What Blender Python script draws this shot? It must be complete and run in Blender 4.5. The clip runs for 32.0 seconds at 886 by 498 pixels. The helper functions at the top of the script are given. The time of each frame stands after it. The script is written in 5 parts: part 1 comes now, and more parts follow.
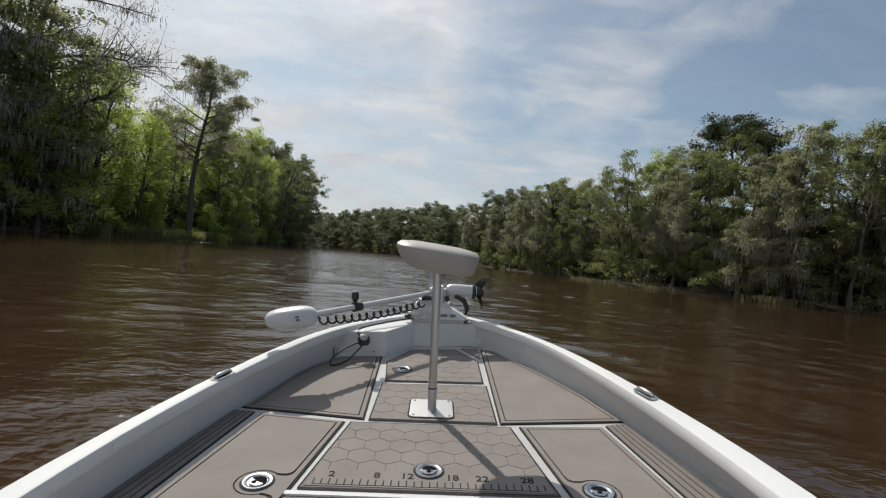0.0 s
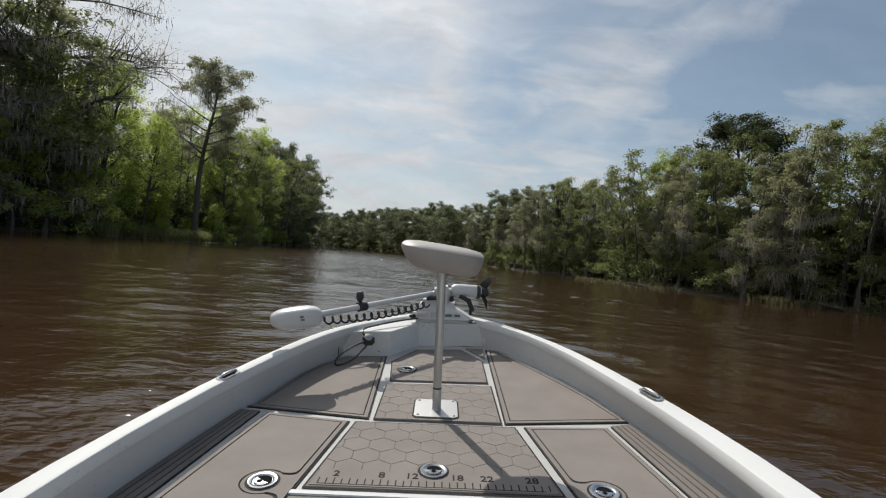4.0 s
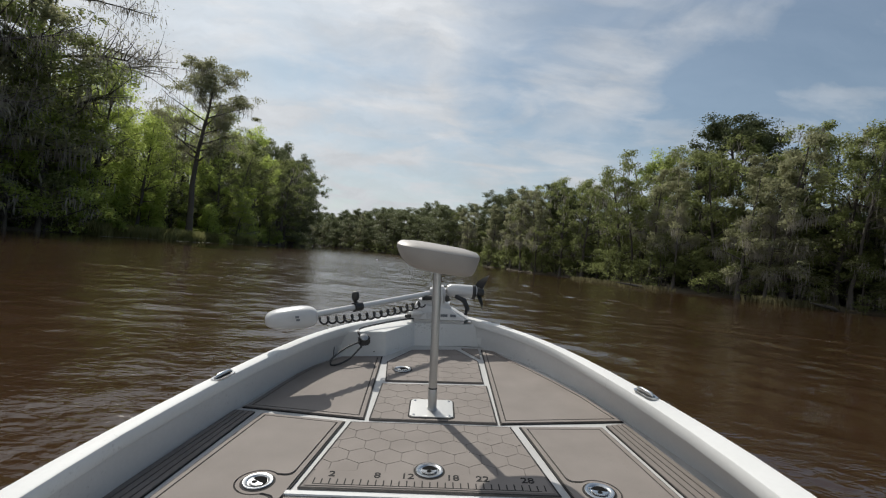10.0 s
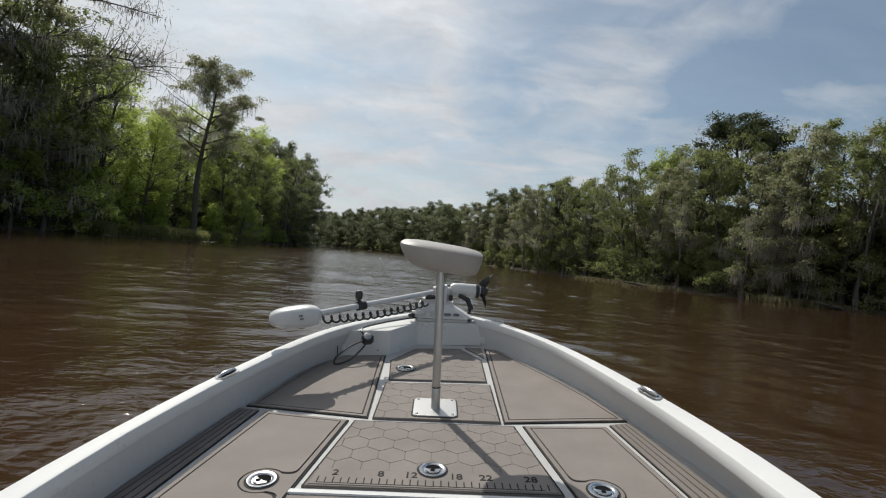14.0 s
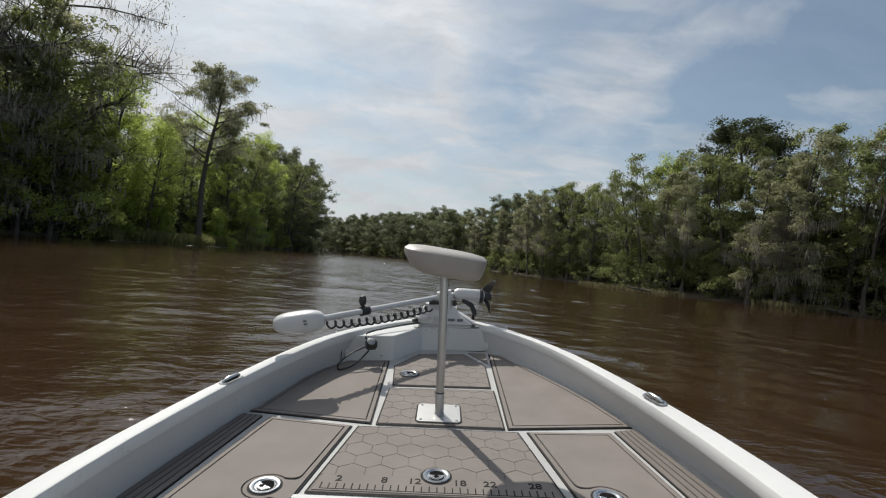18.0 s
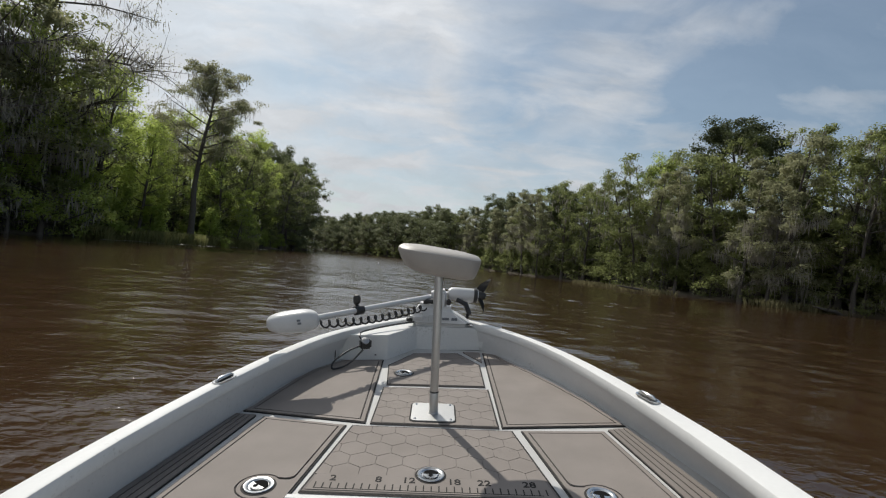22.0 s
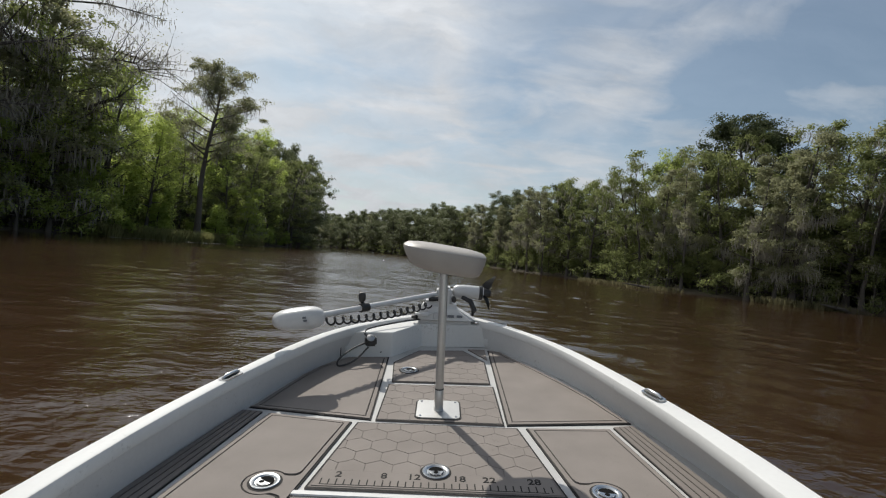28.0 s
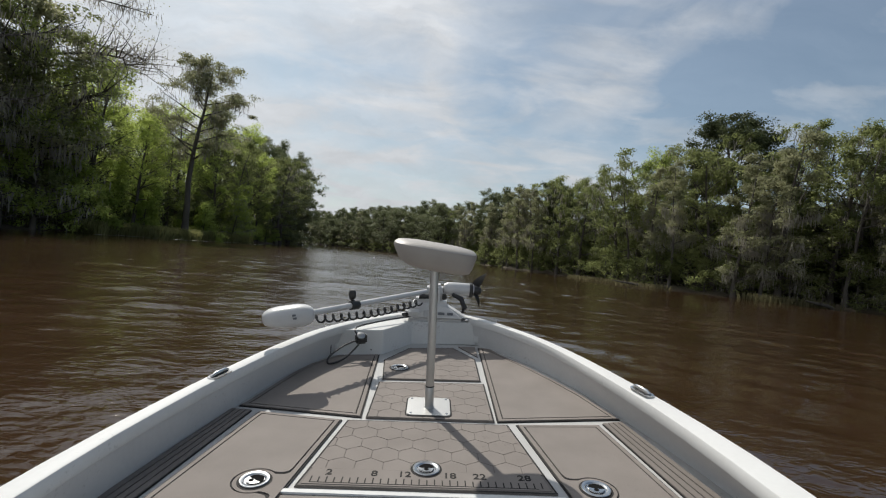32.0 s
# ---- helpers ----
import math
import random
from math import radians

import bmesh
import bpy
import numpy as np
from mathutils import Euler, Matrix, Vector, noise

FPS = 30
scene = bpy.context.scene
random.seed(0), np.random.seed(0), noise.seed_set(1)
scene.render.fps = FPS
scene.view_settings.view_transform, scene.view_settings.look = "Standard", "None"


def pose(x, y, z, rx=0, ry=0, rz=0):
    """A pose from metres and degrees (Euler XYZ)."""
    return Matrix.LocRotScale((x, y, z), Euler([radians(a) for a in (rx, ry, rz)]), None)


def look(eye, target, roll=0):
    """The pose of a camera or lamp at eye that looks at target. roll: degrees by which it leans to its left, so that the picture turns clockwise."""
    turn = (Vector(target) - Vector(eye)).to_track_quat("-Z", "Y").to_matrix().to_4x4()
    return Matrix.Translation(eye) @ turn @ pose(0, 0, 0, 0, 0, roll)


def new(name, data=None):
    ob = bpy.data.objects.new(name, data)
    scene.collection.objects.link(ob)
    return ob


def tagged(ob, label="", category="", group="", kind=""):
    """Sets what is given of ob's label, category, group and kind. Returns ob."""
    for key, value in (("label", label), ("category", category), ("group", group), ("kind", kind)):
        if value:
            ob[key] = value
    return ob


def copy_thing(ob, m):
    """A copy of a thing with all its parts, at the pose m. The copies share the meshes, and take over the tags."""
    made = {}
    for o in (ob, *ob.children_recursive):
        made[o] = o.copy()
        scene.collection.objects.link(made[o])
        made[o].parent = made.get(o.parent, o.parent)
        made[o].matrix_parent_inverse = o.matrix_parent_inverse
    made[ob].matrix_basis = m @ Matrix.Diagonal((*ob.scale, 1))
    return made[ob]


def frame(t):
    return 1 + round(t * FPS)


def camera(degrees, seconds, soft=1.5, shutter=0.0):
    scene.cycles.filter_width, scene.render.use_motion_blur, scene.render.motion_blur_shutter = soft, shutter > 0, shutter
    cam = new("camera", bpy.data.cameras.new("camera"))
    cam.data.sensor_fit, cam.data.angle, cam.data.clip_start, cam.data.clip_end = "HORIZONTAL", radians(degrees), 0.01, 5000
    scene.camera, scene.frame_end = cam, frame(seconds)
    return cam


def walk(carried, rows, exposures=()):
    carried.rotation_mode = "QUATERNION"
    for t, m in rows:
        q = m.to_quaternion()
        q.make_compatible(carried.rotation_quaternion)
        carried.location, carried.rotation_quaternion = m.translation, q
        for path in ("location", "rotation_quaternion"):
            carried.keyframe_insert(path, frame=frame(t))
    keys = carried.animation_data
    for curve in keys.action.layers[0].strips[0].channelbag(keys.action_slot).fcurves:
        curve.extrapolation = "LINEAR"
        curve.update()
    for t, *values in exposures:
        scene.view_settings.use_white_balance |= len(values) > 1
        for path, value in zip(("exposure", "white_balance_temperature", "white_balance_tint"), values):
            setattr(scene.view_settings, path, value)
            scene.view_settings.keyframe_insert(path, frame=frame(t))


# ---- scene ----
# camera: a fixed mount above the foredeck that only sways
EYE = 1.45
cam = camera(84.0, 32.0, 1.15)
ROWS = [  # seconds, degrees turned to the left, degrees tilted up
    (0, -0.61, 0.00), (0.5, -0.23, 0.00), (1, 0.18, 0.00), (1.5, 0.49, 0.00), (2, 0.72, 0.00), (2.5, 0.81, 0.00), (3, 0.58, 0.00), (3.5, 0.20, 0.00),
    (5.5, -0.29, 0.00), (6, -0.10, 0.00), (6.5, 0.08, 0.00), (7, 0.15, 0.00), (7.5, 0.20, 0.00), (8, 0.17, 0.00), (8.5, 0.02, 0.00), (9, -0.10, 0.00),
    (9.5, -0.30, 0.00), (10, -0.58, 0.00), (10.5, -0.61, 0.00), (11, -0.66, 0.00), (11.5, -0.40, 0.00), (12, -0.10, 0.00), (12.5, 0.10, 0.00),
    (13, 0.00, 0.00), (13.5, -0.10, 0.00), (15.5, -0.81, -0.70), (16, -1.10, -0.51), (16.5, -1.03, -0.22), (17, -0.61, 0.10), (17.5, -0.01, 0.40),
    (18, 0.25, 0.50), (18.5, 0.24, 0.52), (19, 0.17, 0.48), (19.5, 0.09, 0.27), (20, -0.01, 0.29), (20.5, 0.00, 0.30), (21, -0.16, 0.30),
    (21.5, -0.35, 0.35), (22, -0.42, 0.40), (22.5, -0.44, 0.34), (23, -0.41, 0.30), (23.5, -0.49, 0.30), (24, -0.51, 0.49), (24.5, -0.41, 0.69),
    (25, -0.10, 0.61), (25.5, 0.17, 0.41), (27.5, 0.20, 0.10), (28, 0.18, 0.10), (28.5, 0.10, 0.00), (29, 0.10, 0.14), (29.5, 0.06, 0.07),
    (30, -0.07, 0.09), (30.5, -0.36, -0.01), (31, -0.64, -0.11), (31.5, -0.70, -0.17), (32, -0.93, -0.20),
]

level = pose(0, 0, EYE, 90.66, 0, 0) @ pose(0, 0, 0, 0, 0, 5.5)
walk(cam, [(t, level @ pose(0, 0, 0, up, turn, 0)) for t, turn, up in ROWS], [(0.0, 0.36), (32.0, 0.36)])

# light: a veiled sun ahead and a little to port, thin cirrus
SUN_AZ, SUN_EL = 29.5, 45.2
sun_way = Vector((-math.sin(radians(SUN_AZ)) * math.cos(radians(SUN_EL)), math.cos(radians(SUN_AZ)) * math.cos(radians(SUN_EL)), math.sin(radians(SUN_EL))))
sun = new("sun", bpy.data.lights.new("sun", "SUN"))
sun.data.energy, sun.data.angle, sun.data.color = 3.3, radians(0.6), (1.0, 0.95, 0.86)
sun.matrix_world = look(sun_way * 100, (0, 0, 0))


def build_sky():
    world = bpy.data.worlds.new("sky")
    scene.world = world
    world.use_nodes = True
    nt = world.node_tree
    nd, ln = nt.nodes, nt.links
    nd.clear()

    def node(kind, **kw):
        n = nd.new(kind)
        for k, v in kw.items():
            n.inputs[k].default_value = v
        return n

    def maths(op, a, b=None, c=None):
        n = nd.new("ShaderNodeMath")
        n.operation = op
        for i, v in enumerate((a, b, c)):
            if v is None:
                continue
            if isinstance(v, (int, float)):
                n.inputs[i].default_value = v
            else:
                ln.new(v, n.inputs[i])
        return n.outputs[0]

    sky = nd.new("ShaderNodeTexSky")
    sky.sky_type, sky.sun_disc = "NISHITA", False
    sky.sun_elevation, sky.sun_rotation = radians(SUN_EL), radians(-SUN_AZ)
    sky.air_density, sky.dust_density, sky.ozone_density = 1.0, 1.2, 1.2
    co = nd.new("ShaderNodeTexCoord")
    xyz = nd.new("ShaderNodeSeparateXYZ")
    ln.new(co.outputs["Generated"], xyz.inputs[0])
    low = maths("ADD", maths("MAXIMUM", xyz.outputs[2], 0.0), 0.16)
    flat = nd.new("ShaderNodeCombineXYZ")
    ln.new(maths("DIVIDE", xyz.outputs[0], low), flat.inputs[0])
    ln.new(maths("DIVIDE", xyz.outputs[1], low), flat.inputs[1])

    def cirrus(turn, scale, size, detail, warp, lo, hi):
        mp = nd.new("ShaderNodeMapping")
        mp.inputs["Rotation"].default_value = (0, 0, radians(turn))
        mp.inputs["Scale"].default_value = scale
        ln.new(flat.outputs[0], mp.inputs[0])
        no = node("ShaderNodeTexNoise", Scale=size, Detail=detail, Roughness=0.55, Distortion=warp)
        ln.new(mp.outputs[0], no.inputs["Vector"])
        mr = node("ShaderNodeMapRange")
        mr.interpolation_type = "SMOOTHSTEP"
        mr.inputs["From Min"].default_value, mr.inputs["From Max"].default_value = lo, hi
        ln.new(no.outputs[0], mr.inputs[0])
        return mr.outputs[0]

    streaks = cirrus(-14, (1.0, 0.3, 1), 1.25, 8, 0.7, 0.36, 0.66)
    tufts = cirrus(20, (0.65, 1.0, 1), 3.2, 9, 0.5, 0.4, 0.66)
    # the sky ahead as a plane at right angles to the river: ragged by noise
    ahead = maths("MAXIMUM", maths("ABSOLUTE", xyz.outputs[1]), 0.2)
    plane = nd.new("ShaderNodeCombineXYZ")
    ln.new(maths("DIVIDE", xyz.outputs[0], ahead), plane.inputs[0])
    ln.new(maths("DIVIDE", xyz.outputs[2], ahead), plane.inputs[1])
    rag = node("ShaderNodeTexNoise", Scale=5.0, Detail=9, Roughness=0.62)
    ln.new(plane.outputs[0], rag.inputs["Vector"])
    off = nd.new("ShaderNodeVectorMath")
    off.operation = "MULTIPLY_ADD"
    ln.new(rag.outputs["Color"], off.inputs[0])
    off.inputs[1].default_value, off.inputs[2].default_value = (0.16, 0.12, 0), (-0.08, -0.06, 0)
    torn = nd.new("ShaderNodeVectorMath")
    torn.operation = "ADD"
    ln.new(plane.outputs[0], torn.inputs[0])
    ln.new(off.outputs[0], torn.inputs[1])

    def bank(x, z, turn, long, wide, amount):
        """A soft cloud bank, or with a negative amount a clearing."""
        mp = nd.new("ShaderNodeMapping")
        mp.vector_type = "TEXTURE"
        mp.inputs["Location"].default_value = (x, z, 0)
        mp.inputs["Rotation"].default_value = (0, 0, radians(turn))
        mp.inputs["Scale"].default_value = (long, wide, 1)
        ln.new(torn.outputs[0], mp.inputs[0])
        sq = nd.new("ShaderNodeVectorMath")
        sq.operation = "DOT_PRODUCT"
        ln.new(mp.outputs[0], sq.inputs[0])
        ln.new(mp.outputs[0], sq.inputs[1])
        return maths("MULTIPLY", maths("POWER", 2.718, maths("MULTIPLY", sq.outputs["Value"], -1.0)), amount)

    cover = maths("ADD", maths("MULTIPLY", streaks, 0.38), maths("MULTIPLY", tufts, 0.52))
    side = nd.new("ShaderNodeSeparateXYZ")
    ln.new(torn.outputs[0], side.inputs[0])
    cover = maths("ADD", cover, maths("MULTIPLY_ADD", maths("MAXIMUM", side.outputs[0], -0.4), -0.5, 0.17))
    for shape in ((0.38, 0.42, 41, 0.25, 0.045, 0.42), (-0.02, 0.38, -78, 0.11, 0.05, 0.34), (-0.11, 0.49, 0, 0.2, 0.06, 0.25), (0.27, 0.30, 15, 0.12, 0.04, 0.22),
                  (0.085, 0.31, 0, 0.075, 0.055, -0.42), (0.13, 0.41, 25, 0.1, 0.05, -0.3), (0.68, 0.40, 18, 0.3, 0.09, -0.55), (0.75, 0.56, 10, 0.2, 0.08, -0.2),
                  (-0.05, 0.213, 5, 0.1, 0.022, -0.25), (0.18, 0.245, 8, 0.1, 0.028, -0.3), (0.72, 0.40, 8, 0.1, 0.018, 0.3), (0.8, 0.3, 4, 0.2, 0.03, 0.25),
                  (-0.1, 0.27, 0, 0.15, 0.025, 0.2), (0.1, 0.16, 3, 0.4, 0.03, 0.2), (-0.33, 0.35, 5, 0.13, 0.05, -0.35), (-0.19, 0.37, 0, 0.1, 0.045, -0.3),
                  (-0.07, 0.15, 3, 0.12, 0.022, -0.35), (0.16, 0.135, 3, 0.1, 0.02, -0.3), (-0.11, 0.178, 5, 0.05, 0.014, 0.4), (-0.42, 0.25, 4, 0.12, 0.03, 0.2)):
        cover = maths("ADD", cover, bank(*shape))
    cover = maths("MINIMUM", maths("MAXIMUM", cover, 0.0), 1.0)
    # glare of the veiled sun in the ice cloud
    dot = nd.new("ShaderNodeVectorMath")
    dot.operation = "DOT_PRODUCT"
    ln.new(co.outputs["Generated"], dot.inputs[0])
    dot.inputs[1].default_value = sun_way
    near = maths("POWER", maths("MAXIMUM", dot.outputs["Value"], 0.0), 5.0)
    haze = maths("POWER", maths("SUBTRACT", 1.0, maths("MAXIMUM", xyz.outputs[2], 0.0)), 7.0)
    veil = maths("MINIMUM", maths("ADD", maths("ADD", maths("ADD", 0.16, maths("MULTIPLY", cover, 0.74)), maths("MULTIPLY", near, 0.15)), maths("MULTIPLY", haze, 0.4)), 0.97)
    aureole = maths("POWER", maths("MAXIMUM", dot.outputs["Value"], 0.0), 45.0)
    glow = maths("ADD", maths("ADD", 0.47, maths("MULTIPLY", near, 0.2)), maths("MULTIPLY", aureole, 0.9))
    # thick and thin parts of the ice cloud
    wide = nd.new("ShaderNodeMapping")
    wide.inputs["Scale"].default_value, wide.inputs["Rotation"].default_value = (2.2, 8.0, 1), (0, 0, radians(-6))
    ln.new(torn.outputs[0], wide.inputs[0])
    thick = node("ShaderNodeTexNoise", Scale=1.6, Detail=9, Roughness=0.6)
    ln.new(wide.outputs[0], thick.inputs["Vector"])
    shade = nd.new("ShaderNodeMapRange")
    shade.inputs["From Min"].default_value, shade.inputs["From Max"].default_value = 0.34, 0.64
    shade.inputs["To Min"].default_value, shade.inputs["To Max"].default_value = 0.84, 1.06
    ln.new(thick.outputs[0], shade.inputs[0])
    glow = maths("MULTIPLY", glow, shade.outputs[0])
    tint = nd.new("ShaderNodeVectorMath")
    tint.operation = "SCALE"
    tint.inputs[0].default_value = (0.965, 1.0, 1.045)
    ln.new(glow, tint.inputs["Scale"])
    dim = nd.new("ShaderNodeVectorMath")
    dim.operation = "MULTIPLY"
    dim.inputs[1].default_value = (0.054, 0.0625, 0.062)
    ln.new(sky.outputs[0], dim.inputs[0])
    mix = nd.new("ShaderNodeMix")
    mix.data_type = "RGBA"
    ln.new(veil, mix.inputs["Factor"])
    ln.new(dim.outputs[0], mix.inputs[6])
    ln.new(tint.outputs[0], mix.inputs[7])
    bg = nd.new("ShaderNodeBackground")
    ln.new(mix.outputs[2], bg.inputs[0])
    bg.inputs[1].default_value = 1.0
    out = nd.new("ShaderNodeOutputWorld")
    ln.new(bg.outputs[0], out.inputs[0])


build_sky()


# ---- materials
def surface(name, colour, second=None, rough=0.5, metal=0.0, size=6.0, fine=90.0, bump=0.1, depth=0.002, island=0.0, object_random=0.0, spec=0.5, dirt=0.0):
    """A principled surface whose colour drifts between two tones at two scales."""
    m = bpy.data.materials.new(name)
    m.use_nodes = True
    nt = m.node_tree
    nd, ln = nt.nodes, nt.links
    b = nd["Principled BSDF"]
    co = nd.new("ShaderNodeTexCoord")
    n1, n2 = nd.new("ShaderNodeTexNoise"), nd.new("ShaderNodeTexNoise")
    for n, s in ((n1, size), (n2, fine)):
        n.inputs["Scale"].default_value = s
        n.inputs["Detail"].default_value = 6
        ln.new(co.outputs["Object"], n.inputs["Vector"])
    ad = nd.new("ShaderNodeMath")
    ad.operation = "MULTIPLY_ADD"
    ln.new(n2.outputs[0], ad.inputs[0])
    ad.inputs[1].default_value = 0.45
    ln.new(n1.outputs[0], ad.inputs[2])
    fac = ad.outputs[0]
    for amount, kind, socket in ((island, "ShaderNodeNewGeometry", "Random Per Island"), (object_random, "ShaderNodeObjectInfo", "Random")):
        if amount:
            r = nd.new(kind)
            k = nd.new("ShaderNodeMath")
            k.operation = "MULTIPLY_ADD"
            ln.new(r.outputs[socket], k.inputs[0])
            k.inputs[1].default_value = amount
            ln.new(fac, k.inputs[2])
            fac = k.outputs[0]
    mr = nd.new("ShaderNodeMapRange")
    mr.inputs["From Min"].default_value = 0.45
    mr.inputs["From Max"].default_value = 1.0 + island + object_random
    ln.new(fac, mr.inputs[0])
    mix = nd.new("ShaderNodeMix")
    mix.data_type = "RGBA"
    ln.new(mr.outputs[0], mix.inputs["Factor"])
    mix.inputs[6].default_value = (*colour, 1)
    mix.inputs[7].default_value = (*(second or [c * 0.8 for c in colour]), 1)
    tone = mix.outputs[2]
    if dirt:
        spots, patch = nd.new("ShaderNodeTexNoise"), nd.new("ShaderNodeTexNoise")
        for n, s, d in ((spots, 70.0, 4), (patch, 3.0, 3)):
            n.inputs["Scale"].default_value, n.inputs["Detail"].default_value = s, d
            ln.new(co.outputs["Object"], n.inputs["Vector"])
        both = nd.new("ShaderNodeMath")
        both.operation = "MULTIPLY"
        ln.new(spots.outputs[0], both.inputs[0])
        ln.new(patch.outputs[0], both.inputs[1])
        cut = nd.new("ShaderNodeMapRange")
        cut.inputs["From Min"].default_value, cut.inputs["From Max"].default_value = 0.36, 0.46
        cut.inputs["To Max"].default_value = dirt
        ln.new(both.outputs[0], cut.inputs[0])
        soil = nd.new("ShaderNodeMix")
        soil.data_type = "RGBA"
        ln.new(cut.outputs[0], soil.inputs["Factor"])
        ln.new(tone, soil.inputs[6])
        soil.inputs[7].default_value = (0.09, 0.075, 0.06, 1)
        tone = soil.outputs[2]
    ln.new(tone, b.inputs["Base Color"])
    b.inputs["Roughness"].default_value, b.inputs["Metallic"].default_value = rough, metal
    b.inputs["Specular IOR Level"].default_value = spec
    if bump:
        bp = nd.new("ShaderNodeBump")
        bp.inputs["Strength"].default_value, bp.inputs["Distance"].default_value = bump, depth
        ln.new(n2.outputs[0], bp.inputs["Height"])
        ln.new(bp.outputs[0], b.inputs["Normal"])
    return m


def leafage(name, dark, light, glow=0.35, rough=0.6):
    """Leaves: tones drift leaf by leaf and tree by tree; light passes through."""
    m = surface(name, dark, light, rough=rough, size=0.35, fine=2.0, bump=0, island=0.22, object_random=0.7, spec=0.15)
    nd, ln = m.node_tree.nodes, m.node_tree.links
    b, out = nd["Principled BSDF"], nd["Material Output"]
    tone = b.inputs["Base Color"].links[0].from_socket
    tr = nd.new("ShaderNodeBsdfTranslucent")
    ln.new(tone, tr.inputs[0])
    ms = nd.new("ShaderNodeMixShader")
    ms.inputs[0].default_value = glow
    ln.new(b.outputs[0], ms.inputs[1])
    ln.new(tr.outputs[0], ms.inputs[2])
    ln.new(ms.outputs[0], out.inputs[0])
    return m


WHITE = surface("white_paint", (0.68, 0.685, 0.68), (0.6, 0.605, 0.6), rough=0.5, size=2.5, fine=60, bump=0.03, dirt=0.22, spec=0.1)
DECKPAINT = surface("deck_paint", (0.5, 0.5, 0.495), (0.42, 0.42, 0.415), rough=0.6, size=3, fine=80, bump=0.03, dirt=0.4, spec=0.15)
GREYPAINT = surface("grey_hull_paint", (0.6, 0.6, 0.6), (0.52, 0.52, 0.52), rough=0.55, size=2.5, fine=60, bump=0.03, dirt=0.3, spec=0.35)
FOAM = surface("taupe_foam", (0.25, 0.224, 0.206), (0.2, 0.178, 0.163), rough=0.85, size=5, fine=500, bump=0.25, depth=0.001, spec=0.2, dirt=0.25)
FOAM_DARK = surface("dark_foam", (0.022, 0.021, 0.021), (0.036, 0.034, 0.033), rough=0.8, size=5, fine=400, bump=0.2, depth=0.001, spec=0.2)
# pad foam made darker: part of the grooves' shade is put into the colour
HEX_BASE = surface("shaded_groove_foam", (0.17, 0.152, 0.14), (0.14, 0.125, 0.115), rough=0.85, bump=0)
STRIPE = surface("ribbed_foam", (0.21, 0.188, 0.174), (0.17, 0.152, 0.14), rough=0.85, size=5, fine=400, bump=0.2, depth=0.001, spec=0.2)
STEEL = surface("polished_steel", (0.72, 0.72, 0.71), (0.6, 0.6, 0.6), rough=0.16, metal=1.0, size=8, fine=80, bump=0.02)
ALU = surface("brushed_aluminium", (0.55, 0.55, 0.54), (0.45, 0.45, 0.45), rough=0.38, metal=1.0, size=5, fine=160, bump=0.05)
BLACK = surface("black_plastic", (0.012, 0.012, 0.013), (0.03, 0.03, 0.03), rough=0.42, size=20, fine=200, bump=0.05)
VINYL = surface("grey_vinyl", (0.36, 0.335, 0.31), (0.3, 0.28, 0.26), rough=0.5, size=7, fine=260, bump=0.15, depth=0.001)
PODWHITE = surface("white_plastic", (0.6, 0.6, 0.6), (0.53, 0.53, 0.53), rough=0.3, size=4, fine=100, bump=0.02)
# matte black painted in for the shade inside the latch openings
RECESS_SHADE = surface("recess_shade", (0.012, 0.012, 0.012), (0.02, 0.02, 0.02), rough=1.0, bump=0, spec=0.0)
MARK = surface("grey_marking", (0.12, 0.13, 0.15), (0.17, 0.18, 0.2), rough=0.6, bump=0)
EARTH = surface("bank_mud", (0.055, 0.042, 0.028), (0.09, 0.075, 0.045), rough=0.95, size=0.3, fine=4, bump=0.6, depth=0.05)
BARK = surface("grey_bark", (0.062, 0.054, 0.046), (0.11, 0.098, 0.086), rough=0.95, size=0.8, fine=7, bump=0.6, depth=0.03, object_random=0.3)
MOSS = leafage("spanish_moss", (0.230, 0.216, 0.182), (0.405, 0.385, 0.331), glow=0.35, rough=0.9)
LEAF = leafage("broad_leaves", (0.140, 0.165, 0.066), (0.285, 0.317, 0.123), glow=0.68)
LEAF_BRIGHT = leafage("spring_leaves", (0.283, 0.346, 0.099), (0.502, 0.588, 0.164), glow=0.8)
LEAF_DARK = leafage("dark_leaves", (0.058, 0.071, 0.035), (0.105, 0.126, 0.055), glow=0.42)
LEAF_GREY = leafage("cypress_needles", (0.218, 0.227, 0.131), (0.370, 0.372, 0.218), glow=0.62)
# distance haze is put into these leaves as a greyer, duller green
LEAF_HAZED = leafage("hazed_bend_leaves", (0.119, 0.139, 0.071), (0.213, 0.235, 0.119), glow=0.38)
REED = leafage("marsh_grass", (0.170, 0.178, 0.072), (0.312, 0.305, 0.134), glow=0.55)
REED_DULL = leafage("dry_grass", (0.11, 0.105, 0.055), (0.2, 0.18, 0.1), glow=0.45)


